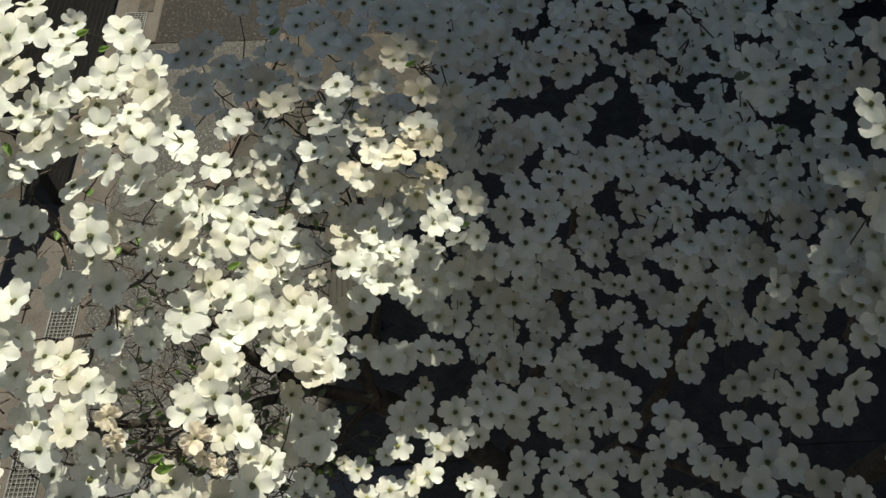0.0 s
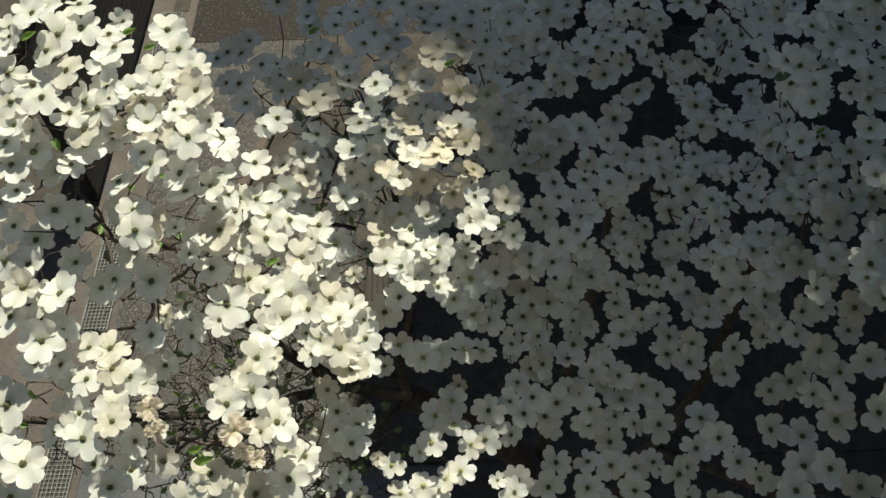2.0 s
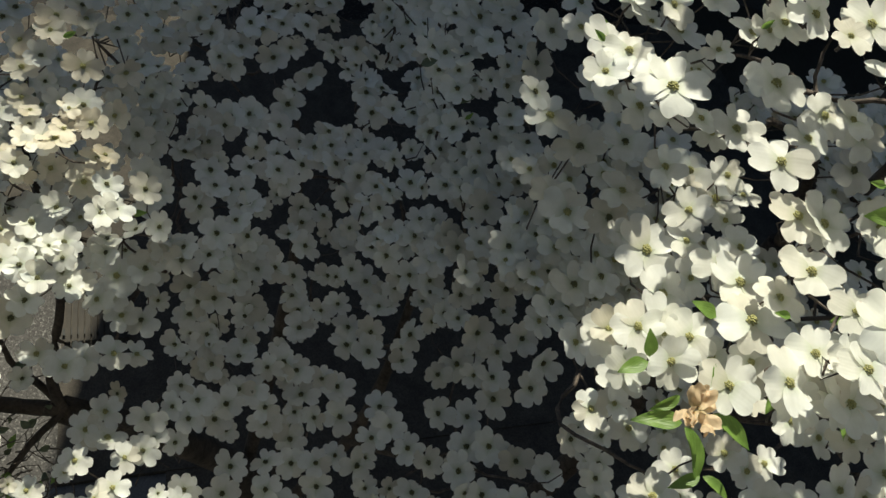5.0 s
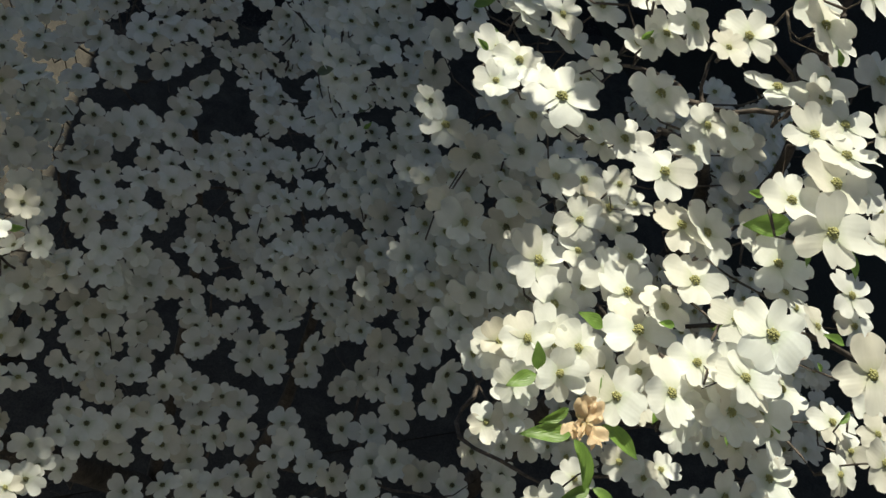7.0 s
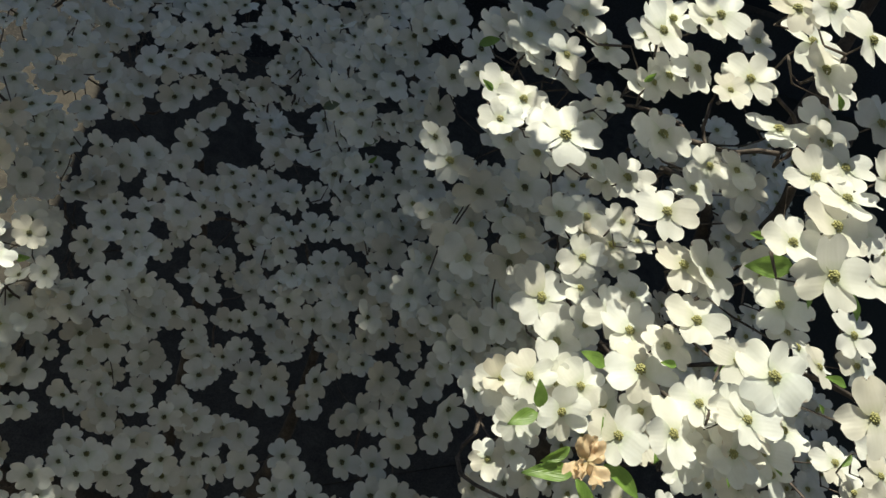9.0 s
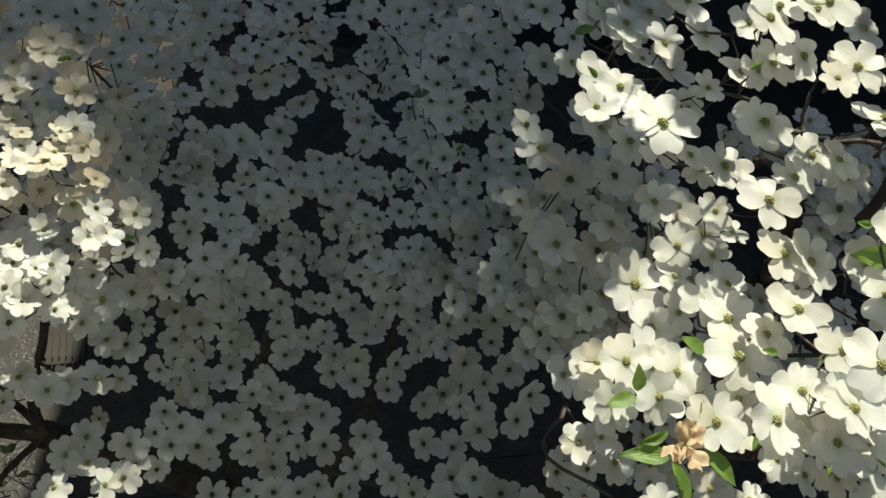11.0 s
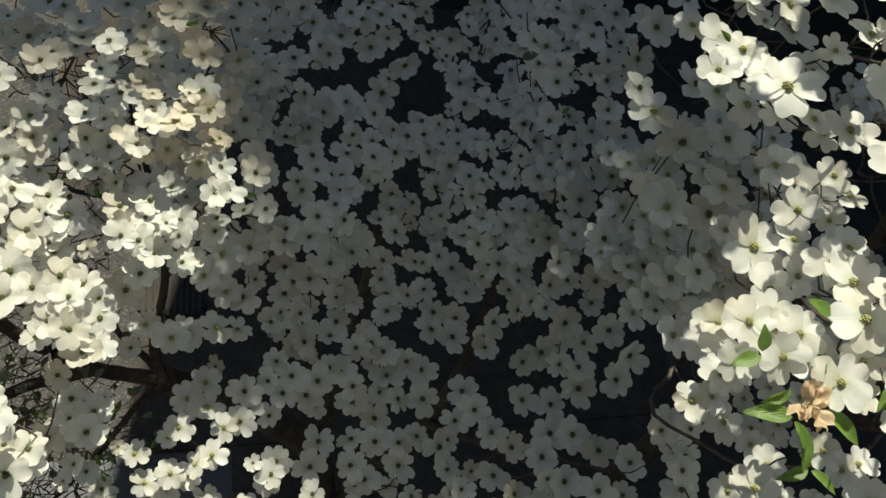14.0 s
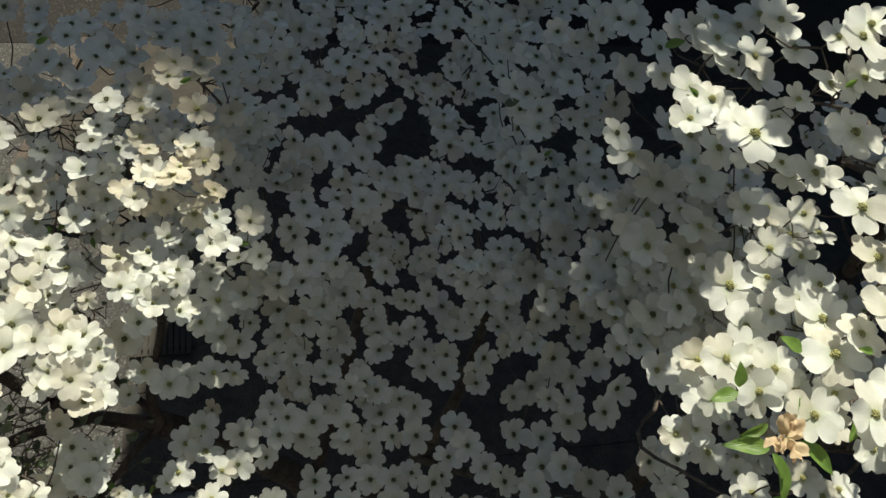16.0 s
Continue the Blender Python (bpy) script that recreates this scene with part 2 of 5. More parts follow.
def grate(place, width, length, pitch):
    """A drain grating: a frame, bearing bars and cross bars over a dark channel."""
    top = new("drain_grate")
    top.matrix_world = place
    tagged(top, "galvanised steel drain grating set in the concrete gutter", "drain grate", "gutter gratings")
    bm = bmesh.new()
    box(bm, -width / 2, 0, 0.0065, width / 2, length, 0.009)
    part("channel", bm, BLACK, top)
    bm = bmesh.new()
    for x0, x1, y0, y1 in ((-width / 2, -width / 2 + 0.012, 0, length), (width / 2 - 0.012, width / 2, 0, length),
                           (-width / 2 + 0.012, width / 2 - 0.012, 0, 0.012), (-width / 2 + 0.012, width / 2 - 0.012, length - 0.012, length)):
        box(bm, x0, y0, 0.0065, x1, y1, 0.022)
    part("frame", bm, STEEL, top)
    bm = bmesh.new()
    box(bm, -0.0035, 0.0125, 0.0095, 0.0035, length - 0.0125, 0.02)
    bar = mesh_of("bearing_bar", bm, STEEL)
    count = round(width / pitch)
    for i in range(1, count):
        ob = new("bearing_bar", bar)
        ob.parent, ob.location = top, (-width / 2 + i * width / count, 0, 0)
    bm = bmesh.new()
    box(bm, -width / 2 + 0.0125, -0.0035, 0.0098, width / 2 - 0.0125, 0.0035, 0.0185)
    bar = mesh_of("cross_bar", bm, STEEL)
    rows = round(length / pitch)
    for i in range(1, rows):
        ob = new("cross_bar", bar)
        ob.parent, ob.location = top, (0, i * length / rows, 0)
    return top


for y0, length in ((-0.4, 0.92), (1.25, 1.3), (4.42, 0.9)):
    grate(LANE @ pose(-0.03, y0, 0), 0.23, length, 0.034)

bm = bmesh.new()
box(bm, -0.03, 5.34, 0.0065, 0.138, 12, 0.012)
structure("gutter_channel", bm, BLACK, "dark open channel of the gutter past the grating", LANE)

# slatted cover on the shaded paving
cover = tagged(new("slatted_cover"), "dark slatted timber cover lying on shaded paving", "slatted cover")
cover.matrix_world = pose(-0.47, 3.3, 0.05, 0, 0, 2.8)
bm = bmesh.new()
box(bm, -0.0185, 0, 0.03, 0.0185, 0.8, 0.05, 0.003)
slat = mesh_of("slat", bm, rough_surface("grey_timber", (0.018, 0.0145, 0.011), (0.036, 0.029, 0.022), 8, 120, 0.8, 0.002))
for i in range(10):
    ob = new("slat", slat)
    ob.parent, ob.location = cover, (-0.46 + i * 0.046, 0, 0)
for y in (0.1, 0.7):
    bm = bmesh.new()
    box(bm, -0.5, y - 0.03, 0, 0.0, y + 0.03, 0.0295)
    part("batten", bm, FENCE, cover)

# dark slatted fence beside the gutter
fence = tagged(new("fence"), "dark painted slatted timber fence beside the gutter", "fence")
fence.matrix_world = LANE @ pose(-0.27, 2.7, 0.006)
bm = bmesh.new()
box(bm, -0.012, 0, 0.08, 0.012, 5.6, 0.16, 0.003)
rail = mesh_of("slat", bm, FENCE)
for i in range(20):
    ob = new("slat", rail)
    ob.parent, ob.location = fence, (0, 0, i * 0.086)
for i in range(5):
    bm = bmesh.new()
    box(bm, -0.09, i * 1.38, 0, -0.013, i * 1.38 + 0.08, 1.80, 0.004)
    part("post", bm, FENCE, fence)
bm = bmesh.new()
box(bm, -0.10, -0.02, 1.801, 0.03, 5.65, 1.835, 0.006)
part("cap", bm, FENCE, fence)
bm = bmesh.new()
box(bm, -2.6, 2.72, 0.0065, -0.33, 12, 0.02)
structure("planting_bed_2", bm, BLACK, "dark bare soil behind the fence", LANE)


# ---- houses round the place ----
def house(place, length, depth, height, floors, bays, label, clad, parapet=None):
    top = tagged(new("apartment_house"), label, "building")
    top.matrix_world = place
    bm = bmesh.new()
    box(bm, 0, 0, 0, length, depth, height)
    part("wall", bm, clad, top)
    bm = bmesh.new()
    box(bm, 0.003, 0.003, height + 0.001, length - 0.003, depth - 0.003, height + 0.12)
    part("roof", bm, CONCRETE, top)
    if parapet:
        bm = bmesh.new()
        box(bm, parapet[0], 0.002, height + 0.121, length, 0.25, height + 0.12 + parapet[1])
        part("parapet", bm, clad, top)
    bm = bmesh.new()
    box(bm, -0.7, -0.05, -0.7, 0.7, 0.04, 0.7)
    frame_mesh = mesh_of("window", bm, CONCRETE)
    bm = bmesh.new()
    box(bm, -0.62, -0.06, -0.62, 0.62, -0.052, 0.62)
    pane_mesh = mesh_of("pane", bm, GLASS)
    for f in range(floors):
        for i in range(bays):
            w = new("window", frame_mesh)
            w.parent, w.location = top, ((i + 0.5) * length / bays, 0, (f + 0.55) * height / floors)
            p = new("pane", pane_mesh)
            p.parent = w
    return top


# unseen house, its roof edge and parapet set to cast the trees' shade
house(pose(0.64, 10.0, 0, 0, 0, -20.7), 11, 9, 18.57, 6, 4, "tall apartment house clad in dark slate tiles, out of view, placed to shade the trees", SLATE, (1.93, 0.24))
# unseen wall behind the camera, height and tone set for the light it bounces
house(pose(9, -1.2, 0, 0, 0, 180), 18, 6, 6.5, 2, 6, "grey rendered apartment house out of view, sized to throw light back on the trees", PLASTER)


# ---- dogwoods ----
def bract_data(length, width, cup, curl, wave, rng, rows=7, cols=12):
    """Points, faces and uvs of one broad bract that grows along +x from the flower's centre: two round lobes with a notch between them, narrowed to its foot."""
    pts, uvs = [], []
    lean, ripple, notch = rng.uniform(-0.03, 0.03), rng.uniform(0, 6), rng.uniform(0.0, 0.05)
    for j in range(cols + 1):
        v = math.sin(math.pi / 2 * (j / cols * 2 - 1)) * 0.998
        tip = 0.64 + math.sqrt(max(0.0, 0.335 ** 2 - (0.5 * abs(v) - 0.165) ** 2)) + lean * v - (0.06 + notch) * math.exp(-(v / 0.15) ** 2) + 0.014 * math.sin(9 * v + ripple) * (1 - v * v)
        foot = 0.06 + 0.54 * abs(v) ** 2.6
        for i in range(rows + 1):
            x = foot + (tip - foot) * i / rows
            z = cup * v * v * 0.5 * x + curl * x * x - 0.045 * math.exp(-(v / 0.14) ** 2) * x
            z += 1.35 * wave * x * x * (math.sin(4 * v + ripple) + 0.7 * v * math.sin(8 * x + ripple))
            pts.append((length * x, width * v, length * z))
            uvs.append((x, v / 2 + 0.5))
    faces = [(j * (rows + 1) + i, j * (rows + 1) + i + 1, (j + 1) * (rows + 1) + i + 1, (j + 1) * (rows + 1) + i) for j in range(cols) for i in range(rows)]
    return np.array(pts), faces, np.array(uvs)


def head_data(rng, radius=0.0051, buds=21):
    """The button in a flower's middle: a dome of small knobs."""
    bm = bmesh.new()
    for k in range(buds):
        f = (k + 0.5) / buds
        r, a = radius * math.sqrt(f), k * 2.39996
        z = radius * 0.75 * (1 - f) + 0.0012
        bmesh.ops.create_icosphere(bm, subdivisions=1, radius=0.00135 * rng.uniform(0.85, 1.2), matrix=Matrix.Translation((r * math.cos(a), r * math.sin(a), z)))
    bmesh.ops.create_cone(bm, segments=7, radius1=radius * 0.9, radius2=radius * 0.4, depth=0.006, cap_ends=True, matrix=Matrix.Translation((0, 0, -0.0025)))
    bm.verts.index_update()
    pts, faces = np.array([v.co[:] for v in bm.verts]), [tuple(v.index for v in f.verts) for f in bm.faces]
    bm.free()
    return pts, faces, np.zeros((len(pts), 2))


def shape(name, data, mat):
    pts, faces, uvs = data
    me = bpy.data.meshes.new(name)
    me.from_pydata(pts.tolist(), [], faces)
    layer = me.uv_layers.new(name="UVMap")
    index = np.empty(len(me.loops), int)
    me.loops.foreach_get("vertex_index", index)
    layer.data.foreach_set("uv", uvs[index].ravel())
    me.polygons.foreach_set("use_smooth", np.ones(len(me.polygons), bool))
    me.materials.append(mat)
    return me


_r = random.Random(5)
BRACTS = [bract_data(0.0345 * _r.uniform(0.95, 1.05), 0.0179 * _r.uniform(0.94, 1.08), c, k, w, _r)
          for c, k, w in ((0.16, -0.06, 0.03), (0.22, 0.05, 0.035), (0.10, -0.16, 0.05), (0.30, 0.12, 0.03), (0.18, -0.03, 0.06), (0.08, -0.24, 0.05), (0.34, 0.02, 0.04), (0.14, 0.18, 0.05),
                          (0.12, 0.02, 0.03), (0.24, -0.10, 0.06))]
HEADS = [head_data(_r) for _ in range(2)]
BRACT_MESHES = [shape("bract", d, BRACT) for d in BRACTS]
BRACT_OLD_MESHES = [shape("bract", d, BRACT_OLD) for d in BRACTS]
HEAD_SHADE_MESHES = [shape("flower", d, HEAD_SHADE) for d in HEADS]
HEAD_LIT_MESHES = [shape("flower", d, HEAD_LIT) for d in HEADS]


def joined(pieces):
    pts, faces, uvs, kinds, base = [], [], [], [], 0
    for (p, f, uv), m, kind in pieces:
        a = np.array(m)
        pts.append(p @ a[:3, :3].T + a[:3, 3])
        faces += [tuple(i + base for i in q) for q in f]
        uvs.append(uv)
        kinds += [kind] * len(f)
        base += len(p)
    return (np.concatenate(pts), faces, np.concatenate(uvs)), kinds


def joined_mesh(name, pieces, head):
    data, kinds = joined(pieces)
    me = shape(name, data, BRACT_MANY)
    me.materials.append(head)
    me.polygons.foreach_set("material_index", np.array(kinds))
    return me


def petal_poses(r, shut, loose=1.0):
    """Kind and pose of a flower's four bracts, the outer pair under the inner one; shut: 0 wide open to 1 half shut."""
    out = []
    for k in range(4):
        big = 1.05 if k % 2 else 0.95
        out.append((r.randrange(len(BRACTS)), pose(0, 0, 0.0012 * (k % 2), r.gauss(0, 9 * loose), r.gauss(1 - 30 * shut, 9 * loose), 90 * k + r.gauss(0, 5)) @ Matrix.Diagonal((big * r.uniform(0.92, 1.06), big * r.uniform(0.92, 1.1), 1, 1))))
    return out


def whole_flowers(head):
    return [joined_mesh("flower", [(HEADS[i % 2], Matrix(), 1)] + [(BRACTS[k], m, 0) for k, m in petal_poses(_r, max(0.0, _r.gauss(-0.1, 0.35)))], head) for i in range(24)]


WHOLE_SHADE_MESHES, WHOLE_LIT_MESHES = whole_flowers(HEAD_SHADE), whole_flowers(HEAD_LIT)


def leaf_data(length, width, fold, droop):
    rows, cols, pts, uvs = 9, 4, [], []
    for i in range(rows + 1):
        u = i / rows
        half = width * math.sin(math.pi * u ** 0.85) ** 0.9 * (1 - 0.25 * u) + 0.0004
        for j in range(cols + 1):
            v = j / cols * 2 - 1
            pts.append((length * u, v * half, fold * abs(v) * half + droop * length * u * u + 0.02 * length * math.sin(9 * u + 2 * v)))
            uvs.append((u, abs(v)))
    faces = [(i * 5 + j, (i + 1) * 5 + j, (i + 1) * 5 + j + 1, i * 5 + j + 1) for i in range(rows) for j in range(cols)]
    return np.array(pts), faces, np.array(uvs)


LEAF_MESHES = [shape("leaf", leaf_data(0.075, 0.0165, 0.55, -0.25), LEAF), shape("leaf", leaf_data(0.06, 0.016, 0.35, -0.1), LEAF), shape("leaf", leaf_data(0.048, 0.011, 0.7, 0.1), LEAF),
               shape("leaf", leaf_data(0.040, 0.0125, 0.5, 0.15), LEAF_DULL)]


LEAF_LENGTHS = (0.075, 0.06, 0.048, 0.040)


class Dogwood:
    """One tree: an Empty at its foot with trunk, limbs, twigs, flowers and leaves as its parts."""

    def __init__(self, foot, label, seed, single, lean, sway, behind, loose, heads, wholes):
        self.top = tagged(new("dogwood_tree"), label, "tree", "white dogwoods")
        self.top.location = foot
        self.foot, self.rng, self.single = Vector(foot), random.Random(seed), single
        self.nodes, self.count, self.fine, self.sprays = [], 0, bmesh.new(), []
        self.lean, self.sway = lean, sway          # how the flowers tilt towards the light, and how unevenly
        self.loose, self.heads, self.wholes = loose, heads, wholes
        self.behind = behind                       # flowers half hidden under each one in front

    def limb(self, points, thick, thin, name="limb", steps=6, keep=True):
        line = smooth_line(points, steps, 0.003, self.rng)
        for _ in range(5):          # no kinks
            line = [line[0]] + [(a + b * 2 + c) / 4 for a, b, c in zip(line, line[1:], line[2:])] + [line[-1]]
        n = len(line) - 1
        bm = bmesh.new()
        tube(bm, [p - self.foot for p in line], [thick + (thin - thick) * (i / n) for i in range(n + 1)], 9, 0.10, self.rng)
        part(name, bm, BARK, self.top)
        if keep:
            self.nodes += line[steps:]

    def flower(self, at, size=1.0, turn=None, twig=None, hidden=False):
        """A flower of four bracts round a button; past the counted ones and where it is half hidden, it grows on its twig in one piece."""
        r = self.rng
        sway = self.sway * (1.75 if -0.05 < at[0] < 0.65 else 0.85)          # the inner crown is looser
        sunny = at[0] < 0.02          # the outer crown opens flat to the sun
        n = Vector((r.gauss(0.0, sway), (-0.22 if sunny else self.lean) + r.gauss(0.0, sway), 0.9))
        shut = max(0.0, r.gauss(-0.4 if self.behind > 1 else -0.2, 0.3))
        n = n.normalized()
        across = (Vector((1, 0, 0)) - n * n.x).normalized()
        basis = Matrix((across, n.cross(across), n)).transposed().to_4x4()
        m = Matrix.Translation(Vector(at) - self.foot) @ basis @ pose(0, 0, 0, 0, 0, r.uniform(0, 90) if turn is None else turn) @ Matrix.Scale(size, 4)
        old = -0.24 < at[0] < 0.03 and 1.02 < at[1] < 1.27 and at[2] > 4.68 and r.random() < 0.65          # fading at the crown's edge
        if (self.count < self.single or old) and not hidden:
            self.count += 1
            # sunlit flowers get the paler head; the darker one has shade in its colour
            head = new("flower", (HEAD_LIT_MESHES if sunny else self.heads)[r.randrange(2)])
            head.parent, head.matrix_basis = self.top, m
            for kind, pm in petal_poses(r, shut * 0.6 if sunny else shut, 0.6 if sunny else self.loose):
                b = new("bract", (BRACT_OLD_MESHES if old else BRACT_MESHES)[kind])
                b.parent, b.matrix_basis = head, pm
        else:
            whole = new("flower", r.choice(self.wholes))
            whole.parent, whole.matrix_basis = twig or self.top, m

    def spray(self, places):
        self.sprays.append(places)

    def grow(self, places, crown):
        """Flowers on one spray of twigs that grows from the nearest limb; some more flowers hide under them."""
        r = self.rng
        pts = [Vector(p[:3]) for p in places]
        middle = sum(pts, Vector()) / len(pts)
        hidden = []
        for _ in range(round(self.behind * len(pts))):
            if self.behind > 1:          # the nearer tree: neighbours that share the light
                side, up = to_sun.orthogonal().normalized(), to_sun.cross(to_sun.orthogonal().normalized())
                angle, far = r.uniform(0, math.tau), r.uniform(0.030, 0.055)
                p = r.choice(pts) + (side * math.cos(angle) + up * math.sin(angle)) * far - to_sun * r.uniform(0.015, 0.04)
                if (p - Vector((0.652, 0.323, 5.205))).length < 0.075:
                    continue
                if p.x > 0.89 and p.y < 0.45:
                    continue          # the crown thins out towards its end
                rays = [(p - q) for q in crown]
                if sum(v.length < 0.085 for v in rays) < 3:
                    continue          # only within the cluster
                if any(v.dot(to_sun) > 0.012 and (v - to_sun * v.dot(to_sun)).length < 0.036 for v in rays):
                    continue          # it would stand in a flower's light
            else:
                p = r.choice(pts) + Vector((r.gauss(0, 0.04), r.gauss(0.03, 0.04), -r.uniform(0.03, 0.17)))
                if p.x > -0.5 and p.y > 1.0:          # the inner crown hangs lower
                    p.z -= 0.10
            hidden.append(p)
        root = min(self.nodes, key=lambda q: (q - middle).length + max(0, q.z + 0.12 - middle.z) * 4)
        node = middle + (root - middle).normalized() * 0.05 + Vector((0, 0.05, -0.10))
        bm = bmesh.new()
        bend = (root + node) / 2 + Vector((r.gauss(0, 0.03), r.gauss(0, 0.03), -0.04))
        line = smooth_line([root, bend, node], 4, 0.003, r)
        self.nodes += line[1:]
        tube(bm, [p - self.foot for p in line], [0.0045 - 0.002 * i / (len(line) - 1) for i in range(len(line))], 5, 0.1, r)
        twig = part("twig", bm, TWIG, self.top)
        joints = [node]
        for p in sorted(pts + hidden, key=lambda q: (q - node).length):
            low = p + Vector((r.gauss(0, 0.005), 0.012, -0.03))
            base = min(joints, key=lambda q: (q - low).length)
            mid = base.lerp(low, r.uniform(0.4, 0.7)) + Vector((r.gauss(0, 0.008), r.gauss(0, 0.008), -0.012 + r.gauss(0, 0.006)))
            tube(self.fine, [q - self.foot for q in (base, mid, low, p)], [0.0019, 0.0015, 0.0013, 0.001], 4, 0.15, r)
            joints.append(low)
        for p in places:
            size = p[3] if len(p) > 3 else r.uniform(0.86, 1.03)
            self.flower(p[:3], size, turn=p[4] + r.gauss(0, 4) if len(p) > 4 else None, twig=twig)
        for p in hidden:
            self.flower(p, r.uniform(0.72, 0.98), twig=twig, hidden=True)

    def leaf_between(self, foot, tip, kind=0):
        """A leaf from its foot to its tip, its upper side to the sky."""
        a, b = Vector(foot), Vector(tip)
        way = (b - a).normalized()
        up = (Vector((0, -0.5, 0.85)) - way * way.dot(Vector((0, -0.5, 0.85)))).normalized()
        turn = Matrix((way, up.cross(way), up)).transposed().to_4x4()
        ob = new("leaf", LEAF_MESHES[kind])
        ob.parent = self.top
        ob.matrix_basis = Matrix.Translation(a - self.foot) @ turn @ pose(0, 0, 0, self.rng.uniform(-25, 25)) @ Matrix.Scale((b - a).length / LEAF_LENGTHS[kind], 4)

    def tangle(self, roots, count, reach, leaves=0):
        """Bare fine twigs that fork off the limb near the given places, with a few small leaves."""
        r = self.rng
        for root in roots:
            start = min(self.nodes, key=lambda q: (q - Vector(root)).length)
            for _ in range(count):
                p = start.lerp(Vector(root), r.uniform(0.0, 1.0)) + Vector([r.gauss(0, 0.055) for _ in range(3)])
                way = Vector((r.gauss(0, 1), r.gauss(0, 0.7), r.gauss(0.25, 0.5))).normalized()
                line = [p]
                for _ in range(4):
                    way = (way + Vector([r.gauss(0, 0.45) for _ in range(3)])).normalized()
                    line.append(line[-1] + way * reach * r.uniform(0.12, 0.3))
                tube(self.fine, [q - self.foot for q in line], [0.0019, 0.0016, 0.0013, 0.001, 0.0007], 4, 0.15, r)
                side = (way + Vector([r.gauss(0, 0.9) for _ in range(3)])).normalized()
                tube(self.fine, [q - self.foot for q in (line[2], line[2] + side * reach * 0.15, line[2] + side * reach * 0.28 + Vector((0, 0, 0.01)))], [0.0012, 0.001, 0.0006], 4, 0.1, r)
                if r.random() < leaves:
                    self.leaf_between(line[-1], line[-1] + side * r.uniform(0.018, 0.034), r.choice((2, 3, 3)))

    def spent(self, at, size, mat, name, label, crumple):
        """A withered or fading flower: crumpled bracts, hanging half shut."""
        r = self.rng
        pieces = []
        for k in range(7):
            pts, faces, uvs = BRACTS[k]
            bent = pts.copy()
            bent[:, 2] += crumple * 0.010 * np.sin(pts[:, 0] * 210 + k) * np.cos(pts[:, 1] * 260 + 2 * k)
            bent[:, 1] *= 0.75
            pieces.append(((bent, faces, uvs), pose(0, 0, 0.001 * k, r.gauss(0, 22), r.gauss(-14, 20), 51 * k + r.gauss(0, 12)), 0))
        data, _ = joined(pieces)
        ob = new(name, shape(name, data, mat))
        ob.parent = self.top
        ob.matrix_basis = Matrix.Translation(Vector(at) - self.foot) @ Vector((0.1, -0.6, 0.8)).to_track_quat("Z", "Y").to_matrix().to_4x4() @ Matrix.Scale(size, 4)
        tagged(ob, label)

    def finish(self):
        """All sprays, then the fine twigs and stalks, past counting, as one part."""
        crown = [Vector(p[:3]) for places in self.sprays for p in places]
        left = [(sum((Vector(p[:3]) for p in places), Vector()) / len(places), places) for places in self.sprays]
        while left:          # the sprays nearest to the limbs first, the others from their twigs
            pick = min(left, key=lambda e: min((q - e[0]).length for q in self.nodes))
            left.remove(pick)
            self.grow(pick[1], crown)
        tagged(part("fine_twig_mass", self.fine, TWIG, self.top, "thin dark bare twigs and flower stalks"), kind="stuff")


dogwood = Dogwood((0.35, 1.35, 0.01), "white-flowering dogwood in full bloom beside the gutter", 11, 300, -0.36, 0.17, 0.32, 0.95, HEAD_SHADE_MESHES, WHOLE_SHADE_MESHES)
FORK = (-0.165, 0.885, 4.09)
SPLIT = (-0.32, 0.893, 4.13)
dogwood.limb([(0.35, 1.35, 0.01), (0.33, 1.33, 1.4), (0.25, 1.25, 2.6), (0.02, 1.03, 3.55), FORK], 0.085, 0.030, "trunk")
dogwood.limb([FORK, SPLIT, (-0.417, 0.914, 4.22), (-0.473, 0.911, 4.33), (-0.575, 0.971, 4.42), (-0.664, 1.029, 4.53), (-0.745, 0.994, 4.58), (-0.809, 0.997, 4.65)], 0.019, 0.007)
dogwood.limb([SPLIT, (-0.382, 0.872, 4.13), (-0.436, 0.85, 4.15), (-0.514, 0.775, 4.22), (-0.67, 0.735, 4.29), (-0.828, 0.691, 4.36), (-0.95, 0.66, 4.43)], 0.015, 0.007)
dogwood.limb([FORK, (-0.221, 0.816, 4.09), (-0.277, 0.743, 4.067), (-0.324, 0.673, 4.078), (-0.364, 0.624, 4.072), (-0.42, 0.56, 4.08)], 0.0085, 0.0035)
dogwood.limb([(-0.181, 0.900, 4.115), (-0.252, 0.944, 4.196), (-0.259, 0.95, 4.26), (-0.30, 1.02, 4.36)], 0.009, 0.004)
dogwood.limb([FORK, (-0.183, 0.922, 4.199), (-0.15, 1.05, 4.32), (-0.2, 1.25, 4.42), (-0.25, 1.4, 4.52)], 0.013, 0.005)
dogwood.limb([(0.25, 1.25, 2.6), (0.35, 1.4, 3.3), (0.4, 1.5, 3.9), (0.38, 1.58, 4.3)], 0.03, 0.008)
dogwood.limb([(0.33, 1.33, 1.4), (0.5, 1.2, 2.6), (0.55, 1.0, 3.5), (0.6, 1.0, 4.0), (0.66, 1.15, 4.35)], 0.034, 0.008)
dogwood.limb([(0.5, 1.2, 2.6), (0.5, 0.9, 3.3), (0.4, 0.7, 3.8)], 0.02, 0.006)
dogwood.limb([(0.55, 1.0, 3.5), (0.7, 0.75, 3.9), (0.75, 0.6, 4.1)], 0.018, 0.006)
